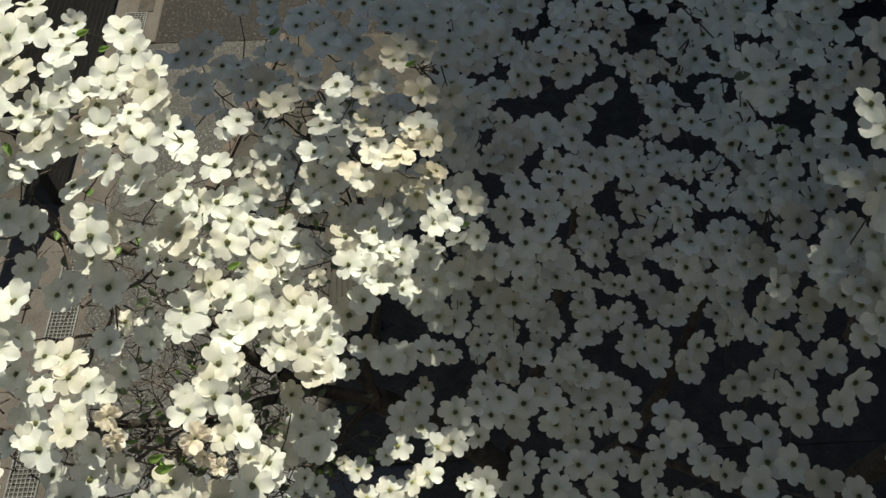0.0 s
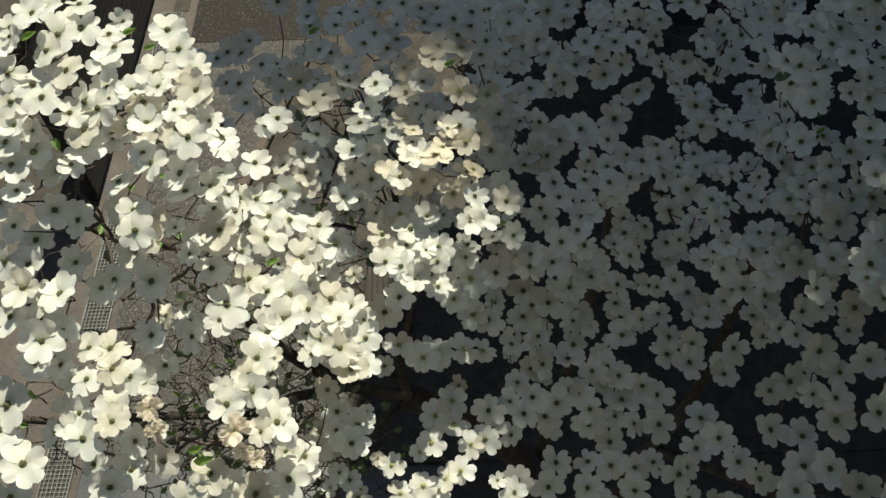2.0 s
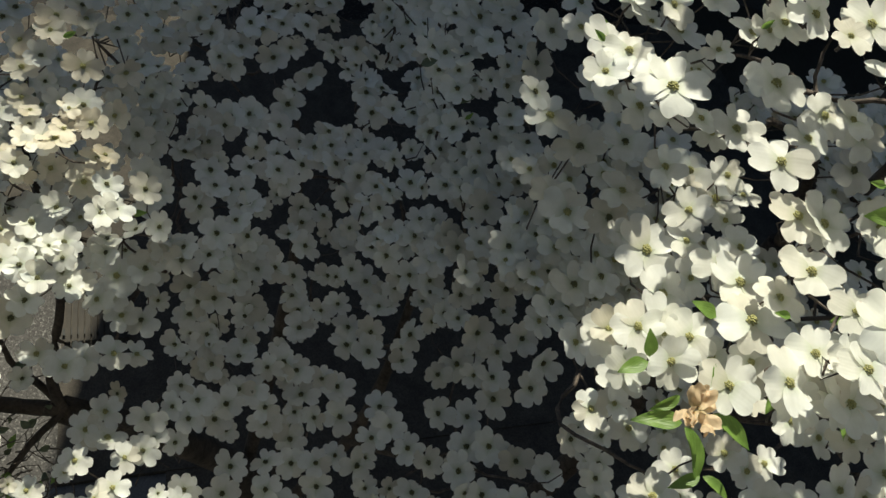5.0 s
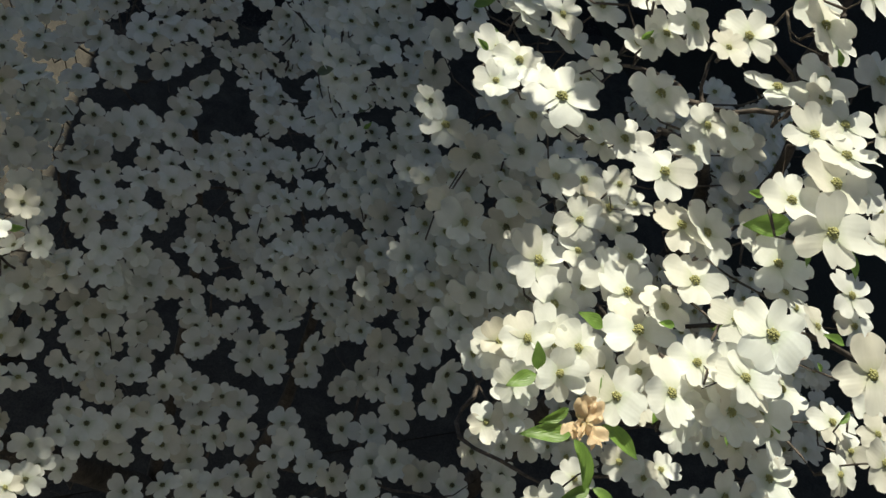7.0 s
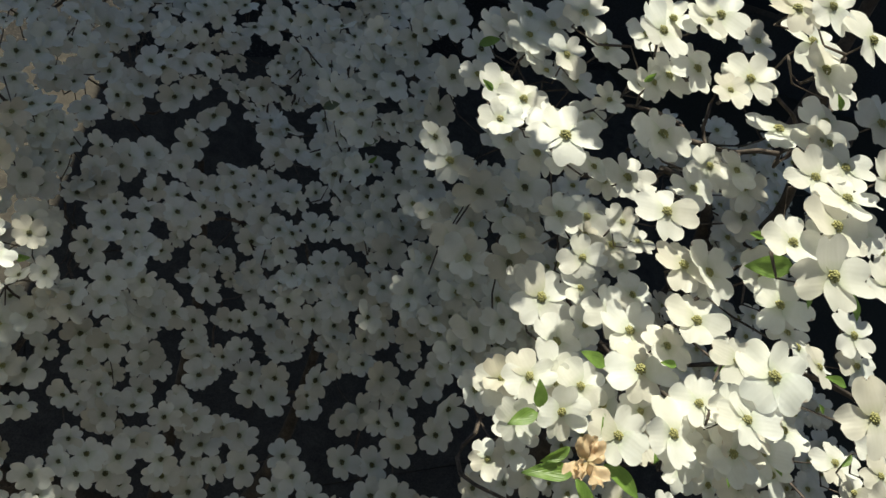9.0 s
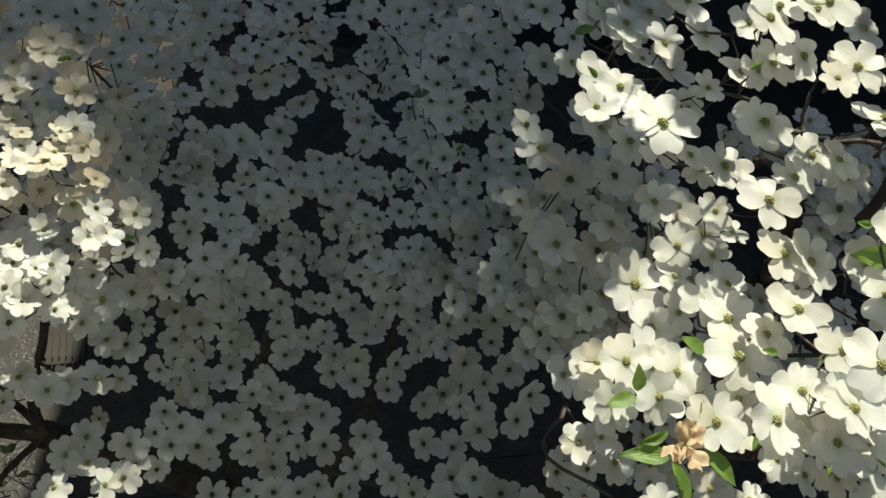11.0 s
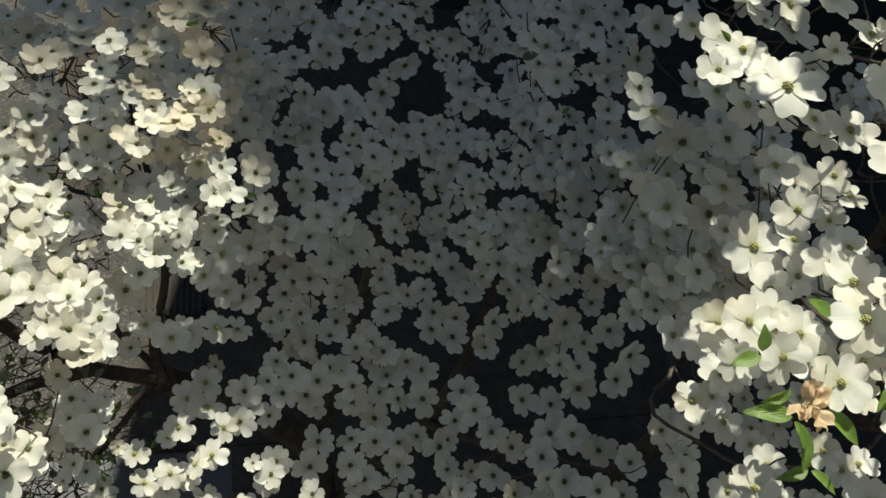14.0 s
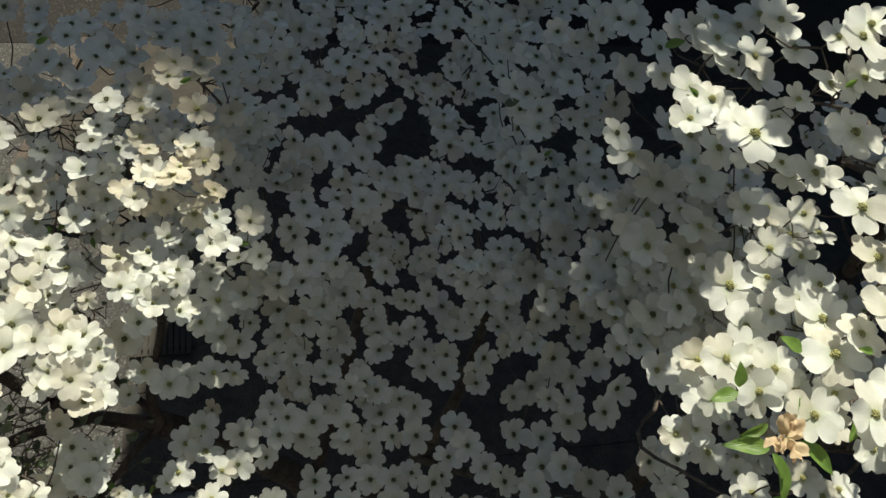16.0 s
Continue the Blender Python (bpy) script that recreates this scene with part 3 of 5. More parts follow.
near_dogwood = Dogwood((1.7, 1.3, 0.01), "white-flowering dogwood with young green leaves, in full bloom", 23, 300, -0.22, 0.14, 2.2, 0.5, HEAD_LIT_MESHES, WHOLE_LIT_MESHES)
near_dogwood.limb([(1.7, 1.3, 0.01), (1.72, 1.28, 1.8), (1.6, 1.1, 3.4), (1.4, 0.95, 4.6)], 0.075, 0.026, "trunk")
near_dogwood.limb([(1.4, 0.95, 4.6), (1.2, 0.86, 5.0), (0.985, 0.795, 5.15)], 0.014, 0.005)
near_dogwood.limb([(1.4, 0.95, 4.6), (1.3, 0.8, 5.0), (1.151, 0.747, 5.27), (1.1, 0.75, 5.42)], 0.013, 0.005)
near_dogwood.limb([(1.6, 1.1, 3.4), (1.4, 0.6, 4.4), (1.1, 0.4, 4.95), (1.0, 0.35, 5.12)], 0.02, 0.005)
near_dogwood.limb([(1.3, 0.33, 5.05), (1.056, 0.373, 5.20), (1.012, 0.46, 5.13), (0.9, 0.48, 5.1)], 0.004, 0.003)

dogwood.spray([(-0.773, 0.959, 5.03), (-0.78, 0.999, 5.055), (-0.65, 0.96, 5.031)])
dogwood.spray([(-0.794, 0.823, 4.87), (-0.809, 0.842, 4.907), (-0.701, 0.855, 4.846)])
dogwood.spray([(-0.807, 0.578, 4.686, 1.4, 30), (-0.702, 0.55, 4.656, 0.73), (-0.816, 0.539, 4.669, 1.2), (-0.818, 0.519, 4.603, 1.19, 11), (-0.763, 0.484, 4.658, 1.23, 35), (-0.811, 0.455, 4.575, 1.1)])
dogwood.spray([(-0.781, 0.832, 4.817, 1.07), (-0.723, 0.816, 4.771, 0.91), (-0.803, 0.769, 4.846, 0.98, 21), (-0.764, 0.766, 4.838, 1.05, 16), (-0.759, 0.719, 4.838, 1.08, 1), (-0.749, 0.727, 4.792), (-0.708, 0.725, 4.811, 1.22, 62), (-0.755, 0.7, 4.768, 1.08), (-0.733, 0.725, 4.792, 0.72)])
dogwood.spray([(-0.693, 1.145, 5.077), (-0.752, 1.138, 5.077), (-0.686, 1.105, 5.059, 1.08, 60), (-0.743, 1.085, 5.107, 0.97, 50), (-0.712, 1.075, 5.071, 1.04), (-0.779, 1.051, 5.088, 0.65), (-0.799, 1.037, 5.081, 0.81), (-0.717, 1.032, 5.074, 0.88)])
dogwood.spray([(-0.765, 0.927, 5.008, 0.88), (-0.781, 0.906, 4.991, 0.92), (-0.653, 0.909, 4.98, 1.19, 50), (-0.751, 0.913, 4.957, 1.11), (-0.773, 0.877, 4.967), (-0.672, 0.876, 4.97, 0.69), (-0.72, 0.904, 4.922, 1.04), (-0.766, 0.845, 4.939, 0.81), (-0.732, 0.855, 4.874, 1.05), (-0.736, 0.921, 5.002, 0.65)])
dogwood.spray([(-0.713, 0.683, 4.759, 0.96), (-0.783, 0.683, 4.805, 1.06), (-0.732, 0.653, 4.778, 1.14, 4), (-0.667, 0.66, 4.743, 0.84), (-0.759, 0.636, 4.728, 0.92)])
dogwood.spray([(-0.632, 1.036, 5.045, 0.94), (-0.683, 1.005, 5.056, 1.04, 30), (-0.743, 0.991, 5.038, 1.04, 60), (-0.716, 0.958, 5.041, 1.04, 45), (-0.627, 0.95, 5.025, 1.03, 60), (-0.649, 0.924, 5.002, 1.15, 50), (-0.611, 0.967, 5.03, 0.69), (-0.673, 0.942, 5.022, 0.92)])
dogwood.spray([(-0.629, 0.658, 4.744, 1.08, 11), (-0.615, 0.619, 4.747, 0.89), (-0.659, 0.605, 4.734, 0.9), (-0.582, 0.608, 4.743, 0.89), (-0.605, 0.56, 4.73, 1.12, 6), (-0.698, 0.582, 4.647, 0.93), (-0.591, 0.526, 4.745, 0.92), (-0.643, 0.506, 4.721, 1.03, 40)])
dogwood.spray([(-0.572, 0.771, 4.782, 1.11, 30), (-0.649, 0.787, 4.761, 0.98), (-0.671, 0.773, 4.754, 0.93), (-0.572, 0.696, 4.725, 0.93)])
dogwood.spray([(-0.556, 1.553, 4.64, 1.02), (-0.609, 1.53, 4.626), (-0.577, 1.529, 4.624, 1.02), (-0.634, 1.517, 4.618), (-0.674, 1.515, 4.619, 0.95), (-0.526, 1.508, 4.607, 1.09), (-0.61, 1.469, 4.584, 0.95), (-0.58, 1.468, 4.582, 1.08), (-0.563, 1.43, 4.554, 1.09), (-0.621, 1.384, 4.524)])
dogwood.spray([(-0.553, 1.14, 5.026, 1.11, 11), (-0.621, 1.13, 5.053, 0.72), (-0.638, 1.099, 5.052, 0.84), (-0.525, 1.096, 5.022, 1.02, 45), (-0.619, 1.063, 5.053, 1.07, 4)])
dogwood.spray([(-0.553, 0.556, 4.636, 0.61), (-0.549, 0.517, 4.598, 0.93, 40), (-0.476, 0.511, 4.555, 1.12), (-0.6, 0.498, 4.604, 1.02, 40), (-0.494, 0.488, 4.545, 0.75), (-0.637, 0.472, 4.585, 1.09, 21), (-0.594, 0.539, 4.63, 0.85)])
dogwood.spray([(-0.555, 0.895, 4.978, 0.86), (-0.533, 0.869, 4.984, 0.91), (-0.492, 0.869, 4.958, 1.15, 21), (-0.49, 0.856, 4.927, 0.93), (-0.616, 0.89, 4.91, 0.96), (-0.621, 0.866, 4.871, 0.93), (-0.574, 0.827, 4.914, 0.88), (-0.513, 0.818, 4.877, 0.66), (-0.551, 0.824, 4.89, 0.98), (-0.562, 0.786, 4.913, 1.04, 60), (-0.548, 0.793, 4.888, 0.93)])
dogwood.spray([(-0.542, 1.018, 5.041, 1.05, 6), (-0.478, 1.004, 5.014, 1.05, 21), (-0.46, 0.997, 4.906, 0.95), (-0.579, 0.988, 5.029, 0.81), (-0.531, 0.986, 5.039, 0.81), (-0.502, 1.025, 5.009, 0.96, 11), (-0.461, 0.974, 4.972, 0.71), (-0.565, 0.981, 5.008, 1.04), (-0.59, 0.947, 4.985, 0.87), (-0.495, 0.923, 5.008, 1.09, 11), (-0.47, 0.897, 5.016, 1.02, 6), (-0.544, 0.926, 5.017, 0.91), (-0.502, 0.951, 5.022, 0.69)])
dogwood.spray([(-0.468, 0.966, 4.732, 1.03), (-0.464, 0.948, 4.862, 0.93, 16), (-0.446, 0.912, 4.851, 0.7), (-0.466, 0.902, 4.886, 0.85), (-0.458, 0.855, 4.822, 1.05), (-0.472, 0.862, 4.774, 1.07), (-0.487, 0.85, 4.821, 0.84), (-0.511, 0.82, 4.797, 0.69)])
dogwood.spray([(-0.442, 0.862, 4.654, 1.03), (-0.409, 0.851, 4.627, 1.09), (-0.494, 0.839, 4.723, 1), (-0.373, 0.797, 4.616, 1.21, 11), (-0.406, 0.785, 4.613, 0.94), (-0.451, 0.761, 4.727, 1.23, 40), (-0.399, 0.765, 4.618), (-0.531, 0.752, 4.676, 1.08), (-0.463, 0.736, 4.714, 0.88), (-0.519, 0.722, 4.675, 0.89), (-0.462, 0.784, 4.661, 1.05)])
dogwood.spray([(-0.489, 1.634, 4.694, 1.02), (-0.391, 1.542, 4.767), (-0.489, 1.509, 4.607), (-0.455, 1.505, 4.602, 0.85), (-0.388, 1.498, 4.735, 0.9), (-0.476, 1.456, 4.569, 1.02), (-0.394, 1.514, 4.747, 0.9)])
dogwood.spray([(-0.411, 0.712, 4.616, 1.08, 30), (-0.418, 0.672, 4.626, 0.96, 21), (-0.446, 0.627, 4.662, 0.74), (-0.403, 0.636, 4.635, 1.03), (-0.371, 0.621, 4.593, 1.06, 16), (-0.435, 0.595, 4.668, 1.02, 21), (-0.361, 0.594, 4.594, 1.19, 40), (-0.353, 0.596, 4.538, 0.78), (-0.385, 0.573, 4.6, 0.87)])
dogwood.spray([(-0.363, 0.584, 4.481, 0.86), (-0.348, 0.527, 4.491, 1.27, 11), (-0.408, 0.501, 4.48, 1.19, 6), (-0.462, 0.498, 4.497), (-0.475, 0.478, 4.51, 1.01)])
dogwood.spray([(-0.448, 1.033, 4.686, 1.05, 21), (-0.419, 0.997, 4.677, 1.08, 50), (-0.328, 1.013, 4.626, 1.09, 40), (-0.384, 1.008, 4.65, 1.08), (-0.292, 0.976, 4.615, 1.16, 50), (-0.418, 0.945, 4.672, 1.12, 70), (-0.307, 0.948, 4.6, 0.63), (-0.355, 0.939, 4.617, 1.19, 6), (-0.359, 0.91, 4.605, 0.98), (-0.321, 0.935, 4.554, 1.12), (-0.369, 0.852, 4.615, 1.23, 11), (-0.34, 0.982, 4.619, 0.86)])
dogwood.spray([(-0.413, 1.184, 4.761, 1.0, 11), (-0.336, 1.197, 4.79, 1), (-0.439, 1.176, 4.747, 0.81), (-0.345, 1.204, 4.691, 0.93), (-0.36, 1.131, 4.712, 0.95), (-0.405, 1.119, 4.689, 0.81), (-0.262, 1.098, 4.692, 0.93), (-0.222, 1.104, 4.741, 0.7), (-0.356, 1.098, 4.692, 0.86), (-0.455, 1.1, 4.719, 1.08, 30), (-0.221, 1.091, 4.679), (-0.253, 1.104, 4.755, 0.96, 60), (-0.36, 1.084, 4.676, 1), (-0.396, 1.06, 4.677, 1.09, 11), (-0.213, 1.051, 4.62, 0.73), (-0.272, 1.039, 4.688, 0.9), (-0.253, 1.083, 4.621, 0.82)])
dogwood.spray([(-0.3, 0.574, 4.311, 0.54), (-0.242, 0.522, 4.278, 1.06), (-0.309, 0.515, 4.248, 0.85), (-0.256, 0.494, 4.254, 1.06, 4), (-0.234, 0.483, 4.224, 0.62), (-0.328, 0.463, 4.29, 1.17)])
dogwood.spray([(-0.289, 0.707, 4.391, 1.02), (-0.242, 0.674, 4.402, 1.08), (-0.286, 0.666, 4.391), (-0.251, 0.636, 4.398, 1.07), (-0.203, 0.63, 4.336, 0.52), (-0.323, 0.636, 4.374, 0.99), (-0.279, 0.597, 4.337, 0.72), (-0.335, 0.579, 4.413), (-0.332, 0.587, 4.445, 1.09), (-0.226, 0.698, 4.414, 0.63)])
dogwood.spray([(-0.309, 1.46, 4.799, 1.07), (-0.263, 1.412, 4.843, 0.83), (-0.213, 1.407, 4.871, 0.93), (-0.244, 1.381, 4.841), (-0.395, 1.336, 4.715, 1.09), (-0.318, 1.349, 4.788, 0.83), (-0.174, 1.341, 4.831, 1.02), (-0.339, 1.34, 4.803, 0.94), (-0.218, 1.336, 4.851, 1.01), (-0.238, 1.318, 4.843), (-0.192, 1.315, 4.83, 0.92), (-0.35, 1.284, 4.756, 0.65), (-0.275, 1.28, 4.811, 0.86), (-0.269, 1.25, 4.801, 0.8), (-0.317, 1.216, 4.793, 1.01), (-0.313, 1.418, 4.803, 0.91), (-0.258, 1.343, 4.836, 0.73), (-0.38, 1.373, 4.762, 0.76)])
dogwood.spray([(-0.281, 1.239, 4.789, 0.8)])
dogwood.spray([(-0.193, 0.878, 4.506, 1.21, 50), (-0.293, 0.862, 4.585, 1.16, 11), (-0.252, 0.845, 4.581, 1.11, 21), (-0.226, 0.827, 4.561, 0.84), (-0.331, 0.825, 4.605, 0.95), (-0.27, 0.812, 4.594, 0.96), (-0.22, 0.788, 4.56, 0.98), (-0.273, 0.783, 4.58), (-0.304, 0.774, 4.577, 0.95, 6), (-0.265, 0.756, 4.577, 1.09, 11), (-0.322, 0.749, 4.563, 0.81), (-0.217, 0.736, 4.542, 0.88), (-0.246, 0.729, 4.539, 1.09), (-0.247, 0.903, 4.614, 0.61)])
dogwood.spray([(-0.152, 1.236, 4.85), (-0.147, 1.186, 4.834, 0.89), (-0.113, 1.19, 4.857, 0.86), (-0.201, 1.17, 4.873, 0.92), (-0.241, 1.159, 4.774, 0.99), (-0.198, 1.171, 4.848, 0.67), (-0.149, 1.146, 4.802, 0.77), (-0.219, 1.141, 4.832, 0.82), (-0.191, 1.133, 4.781, 1.07)])
dogwood.spray([(-0.193, 0.971, 4.654, 0.98, 45), (-0.133, 0.956, 4.694, 1.03), (-0.14, 0.925, 4.683, 0.81), (-0.171, 0.919, 4.67, 0.95), (-0.101, 0.903, 4.698, 0.67), (-0.129, 0.908, 4.668, 0.94, 21), (-0.179, 0.89, 4.677, 0.87), (-0.077, 0.91, 4.698, 0.99, 40), (-0.078, 0.882, 4.692, 0.75), (-0.149, 0.884, 4.672, 0.93, 50), (-0.079, 0.876, 4.613, 0.83), (-0.158, 0.876, 4.569, 1.07, 60), (-0.121, 0.864, 4.66, 0.89, 11), (-0.063, 0.898, 4.585, 0.82)])
dogwood.spray([(-0.122, 0.67, 4.27, 0.67), (-0.175, 0.622, 4.318, 0.83), (-0.064, 0.611, 4.273, 0.83), (-0.111, 0.595, 4.273, 0.96), (-0.083, 0.596, 4.249), (-0.157, 0.575, 4.282, 0.83), (-0.122, 0.583, 4.214), (-0.153, 0.562, 4.227, 0.7), (-0.037, 0.537, 4.204, 0.97, 40), (-0.132, 0.506, 4.199, 1.05, 45), (-0.105, 0.502, 4.167, 0.91), (-0.049, 0.499, 4.156, 0.98), (-0.162, 0.489, 4.189, 0.82)])
dogwood.spray([(-0.171, 0.871, 4.379, 1.07), (0.013, 0.86, 4.378, 0.98), (-0.027, 0.851, 4.404, 1.05, 45), (-0.086, 0.85, 4.383, 1.15, 30), (-0.116, 0.834, 4.393, 1.05)])
dogwood.spray([(0.002, 1.178, 4.756, 0.79), (-0.001, 1.142, 4.763), (-0.041, 1.15, 4.875, 0.91, 70), (-0.088, 1.139, 4.798, 0.84), (-0.129, 1.104, 4.814, 0.58), (-0.062, 1.081, 4.844, 0.66), (-0.04, 1.09, 4.843, 0.91, 81), (-0.114, 1.08, 4.69, 0.92), (-0.133, 1.057, 4.798, 0.81), (-0.07, 1.049, 4.828, 0.74), (-0.109, 1.052, 4.798), (-0.025, 1.039, 4.766, 0.81), (-0.083, 1.035, 4.82, 0.92, 60), (-0.153, 1.021, 4.773, 0.8), (-0.132, 1.089, 4.794, 0.75), (-0.175, 1.059, 4.749, 0.82), (-0.152, 1.036, 4.729, 0.69), (-0.027, 1.059, 4.832, 0.82)])
dogwood.spray([(-0.013, 1.051, 4.761, 0.71)])
dogwood.spray([(0.018, 1.418, 4.846), (-0.011, 1.4, 4.892), (-0.057, 1.376, 4.886, 0.86), (-0.159, 1.368, 4.902, 0.91), (-0.089, 1.349, 4.905, 0.84), (-0.121, 1.347, 4.906, 0.79), (-0.056, 1.342, 4.884), (0, 1.316, 4.813, 0.98), (-0.114, 1.312, 4.9), (-0.02, 1.309, 4.928), (-0.083, 1.298, 4.905, 0.77), (-0.022, 1.276, 4.922), (-0.047, 1.276, 4.899), (0.015, 1.236, 4.778, 0.92), (-0.083, 1.231, 4.912, 0.94), (-0.031, 1.23, 4.893, 0.87), (-0.092, 1.204, 4.903, 0.8), (0.012, 1.394, 4.783, 0.9)])
dogwood.spray([(0.005, 1.362, 4.742, 0.89), (-0.039, 1.243, 4.897, 0.85)])
dogwood.spray([(0.048, 1.064, 4.689), (-0.104, 1.013, 4.66, 0.91), (-0.01, 0.999, 4.744, 0.85, 21), (0.07, 0.988, 4.632, 0.83), (-0.023, 0.977, 4.612), (-0.039, 0.96, 4.586, 0.92), (0.005, 0.956, 4.729, 0.92, 60), (-0.017, 0.945, 4.733, 0.92, 11), (-0.052, 1.027, 4.716, 0.96), (0.052, 1.005, 4.723, 0.85), (0.029, 0.987, 4.626, 0.84), (-0.025, 0.959, 4.594, 0.9)])
dogwood.spray([(0.037, 0.97, 4.523, 1.11), (-0.016, 0.961, 4.513, 1.19, 45), (-0.049, 0.916, 4.501, 1.03), (0.024, 0.91, 4.427, 1.06), (-0.009, 0.904, 4.457, 1.05), (-0.026, 0.931, 4.48, 0.95)])
dogwood.spray([(0.076, 0.793, 4.27), (-0.054, 0.791, 4.27, 1.1), (0.106, 0.772, 4.251, 1.09), (0.027, 0.768, 4.276, 1.08), (-0.091, 0.76, 4.258, 1.09), (-0.048, 0.737, 4.263, 1.24), (0.078, 0.736, 4.217), (0.038, 0.736, 4.245), (0.02, 0.704, 4.266, 0.98), (-0.012, 0.685, 4.282, 0.9), (-0.094, 0.667, 4.333, 0.95, 50), (-0.032, 0.63, 4.273, 0.95, 81)])
dogwood.spray([(0.096, 0.648, 4.177, 1.03), (0.048, 0.629, 4.221, 0.6), (0.085, 0.61, 4.202), (0.037, 0.548, 4.163, 1.1, 9), (0.032, 0.509, 4.13, 0.67), (0.062, 0.483, 4.105, 1.01), (0.076, 0.594, 4.195, 0.94, 30)])
dogwood.spray([(0.097, 1.377, 4.552, 0.99), (0.065, 1.363, 4.625, 0.88), (0.049, 1.348, 4.581, 0.96), (0.045, 1.345, 4.61, 1.01), (0.142, 1.331, 4.527, 0.99), (0.036, 1.324, 4.714), (0.048, 1.296, 4.58), (0.117, 1.293, 4.533, 0.91), (0.158, 1.288, 4.534, 0.99), (0.023, 1.206, 4.643, 1.12), (0.021, 1.366, 4.687, 0.93), (0.06, 1.37, 4.668, 0.93), (0.037, 1.359, 4.653, 0.83), (0.012, 1.34, 4.689, 0.81), (0.04, 1.315, 4.588, 0.94), (0.017, 1.266, 4.614, 1.08), (0.019, 1.357, 4.603, 0.81), (0.048, 1.226, 4.599, 1.04)])
dogwood.spray([(0.14, 1.287, 4.532, 1.05), (0.106, 1.278, 4.51, 1.05), (0.054, 1.14, 4.599, 0.89), (0.069, 1.079, 4.626, 0.86), (0.081, 1.361, 4.63, 0.96)])
dogwood.spray([(0.145, 1.684, 4.664), (0.166, 1.654, 4.651, 1.24), (0.118, 1.616, 4.651, 0.88), (0.143, 1.604, 4.602, 1.2), (0.106, 1.592, 4.727), (0.065, 1.544, 4.734), (0.098, 1.502, 4.614, 0.93), (0.036, 1.493, 4.803, 0.91), (0.04, 1.486, 4.755), (0.123, 1.485, 4.554, 1.17), (0.065, 1.468, 4.65), (0.041, 1.449, 4.736), (0.12, 1.668, 4.666, 0.96), (0.063, 1.475, 4.762, 0.99), (0.083, 1.557, 4.721, 0.76), (0.092, 1.58, 4.662, 0.93), (0.076, 1.481, 4.73, 0.74), (0.058, 1.453, 4.692, 0.95)])
dogwood.spray([(0.168, 1.569, 4.591, 1.05)])
dogwood.spray([(0.172, 0.574, 4.171, 0.95), (0.19, 0.531, 4.14, 1.3, 20), (0.121, 0.518, 4.115, 1.09, 45)])
dogwood.spray([(0.161, 1.154, 4.598, 1.08), (0.201, 1.119, 4.58), (0.22, 1.095, 4.558, 0.86), (0.131, 1.091, 4.589), (0.141, 1.074, 4.58, 1.08), (0.244, 1.061, 4.452), (0.21, 1.051, 4.566), (0.232, 1.03, 4.42), (0.078, 1.015, 4.55, 1), (0.171, 1.011, 4.579, 1.07), (0.186, 1.009, 4.409), (0.11, 0.995, 4.555, 1), (0.085, 0.991, 4.544), (0.157, 0.989, 4.535), (0.105, 0.963, 4.557, 0.98), (0.17, 1.114, 4.598, 0.97), (0.223, 1.116, 4.582, 0.99), (0.18, 1.02, 4.492, 0.99)])
dogwood.spray([(0.232, 1.064, 4.494, 1.01), (0.268, 1.098, 4.397, 1.07), (0.252, 1.024, 4.427, 1.03), (0.206, 1.01, 4.406, 1.03), (0.057, 0.992, 4.54, 0.76), (0.239, 1.09, 4.57, 0.86)])
dogwood.spray([(0.109, 1.058, 4.312, 1.14), (0.238, 1.027, 4.272, 1.18), (0.128, 1.013, 4.322), (0.265, 1.004, 4.251, 1.04), (0.109, 1.003, 4.284, 1.15), (0.145, 0.962, 4.266), (0.147, 0.947, 4.249, 1.15), (0.227, 0.944, 4.259, 1.08), (0.314, 0.928, 4.181, 1.2), (0.079, 0.92, 4.302), (0.275, 0.91, 4.195, 1.02), (0.212, 0.908, 4.256, 1.14), (0.153, 0.9, 4.243, 1.06), (0.239, 0.85, 4.201, 1.15), (0.093, 0.835, 4.28), (0.184, 0.809, 4.232, 1.19), (0.126, 0.804, 4.27, 1.09), (0.159, 0.788, 4.203, 1.12)])
dogwood.spray([(0.211, 0.853, 4.209, 0.99), (0.163, 1, 4.355, 1.12)])
dogwood.spray([(0.267, 0.826, 4.165, 1.09), (0.269, 0.808, 4.117, 1.19), (0.326, 0.789, 4.057, 1.22), (0.326, 0.736, 4.043, 1.21), (0.268, 0.732, 4.071, 1.11), (0.189, 0.721, 4.091, 1.16), (0.266, 0.674, 4.057, 1.18), (0.17, 0.667, 4.077, 1.23), (0.299, 0.651, 4.021, 1.19)])
dogwood.spray([(0.347, 1.555, 4.568), (0.398, 1.537, 4.498, 1.28), (0.307, 1.534, 4.555, 1.16), (0.232, 1.533, 4.586, 1.13), (0.183, 1.52, 4.565, 0.97), (0.205, 1.505, 4.553, 1.13), (0.343, 1.49, 4.447, 1.32), (0.149, 1.443, 4.483, 1.05), (0.249, 1.419, 4.486, 1.06), (0.261, 1.416, 4.481, 1.14), (0.317, 1.411, 4.456, 1.08), (0.205, 1.401, 4.496, 1.12), (0.354, 1.493, 4.494, 0.94), (0.261, 1.397, 4.471, 0.83), (0.211, 1.543, 4.586, 1.12), (0.193, 1.357, 4.512, 1.02)])
dogwood.spray([(0.26, 1.318, 4.483, 0.96), (0.322, 1.262, 4.428, 1.13), (0.306, 1.26, 4.473, 1.1), (0.243, 1.236, 4.51, 1.06), (0.309, 1.32, 4.46, 0.94)])
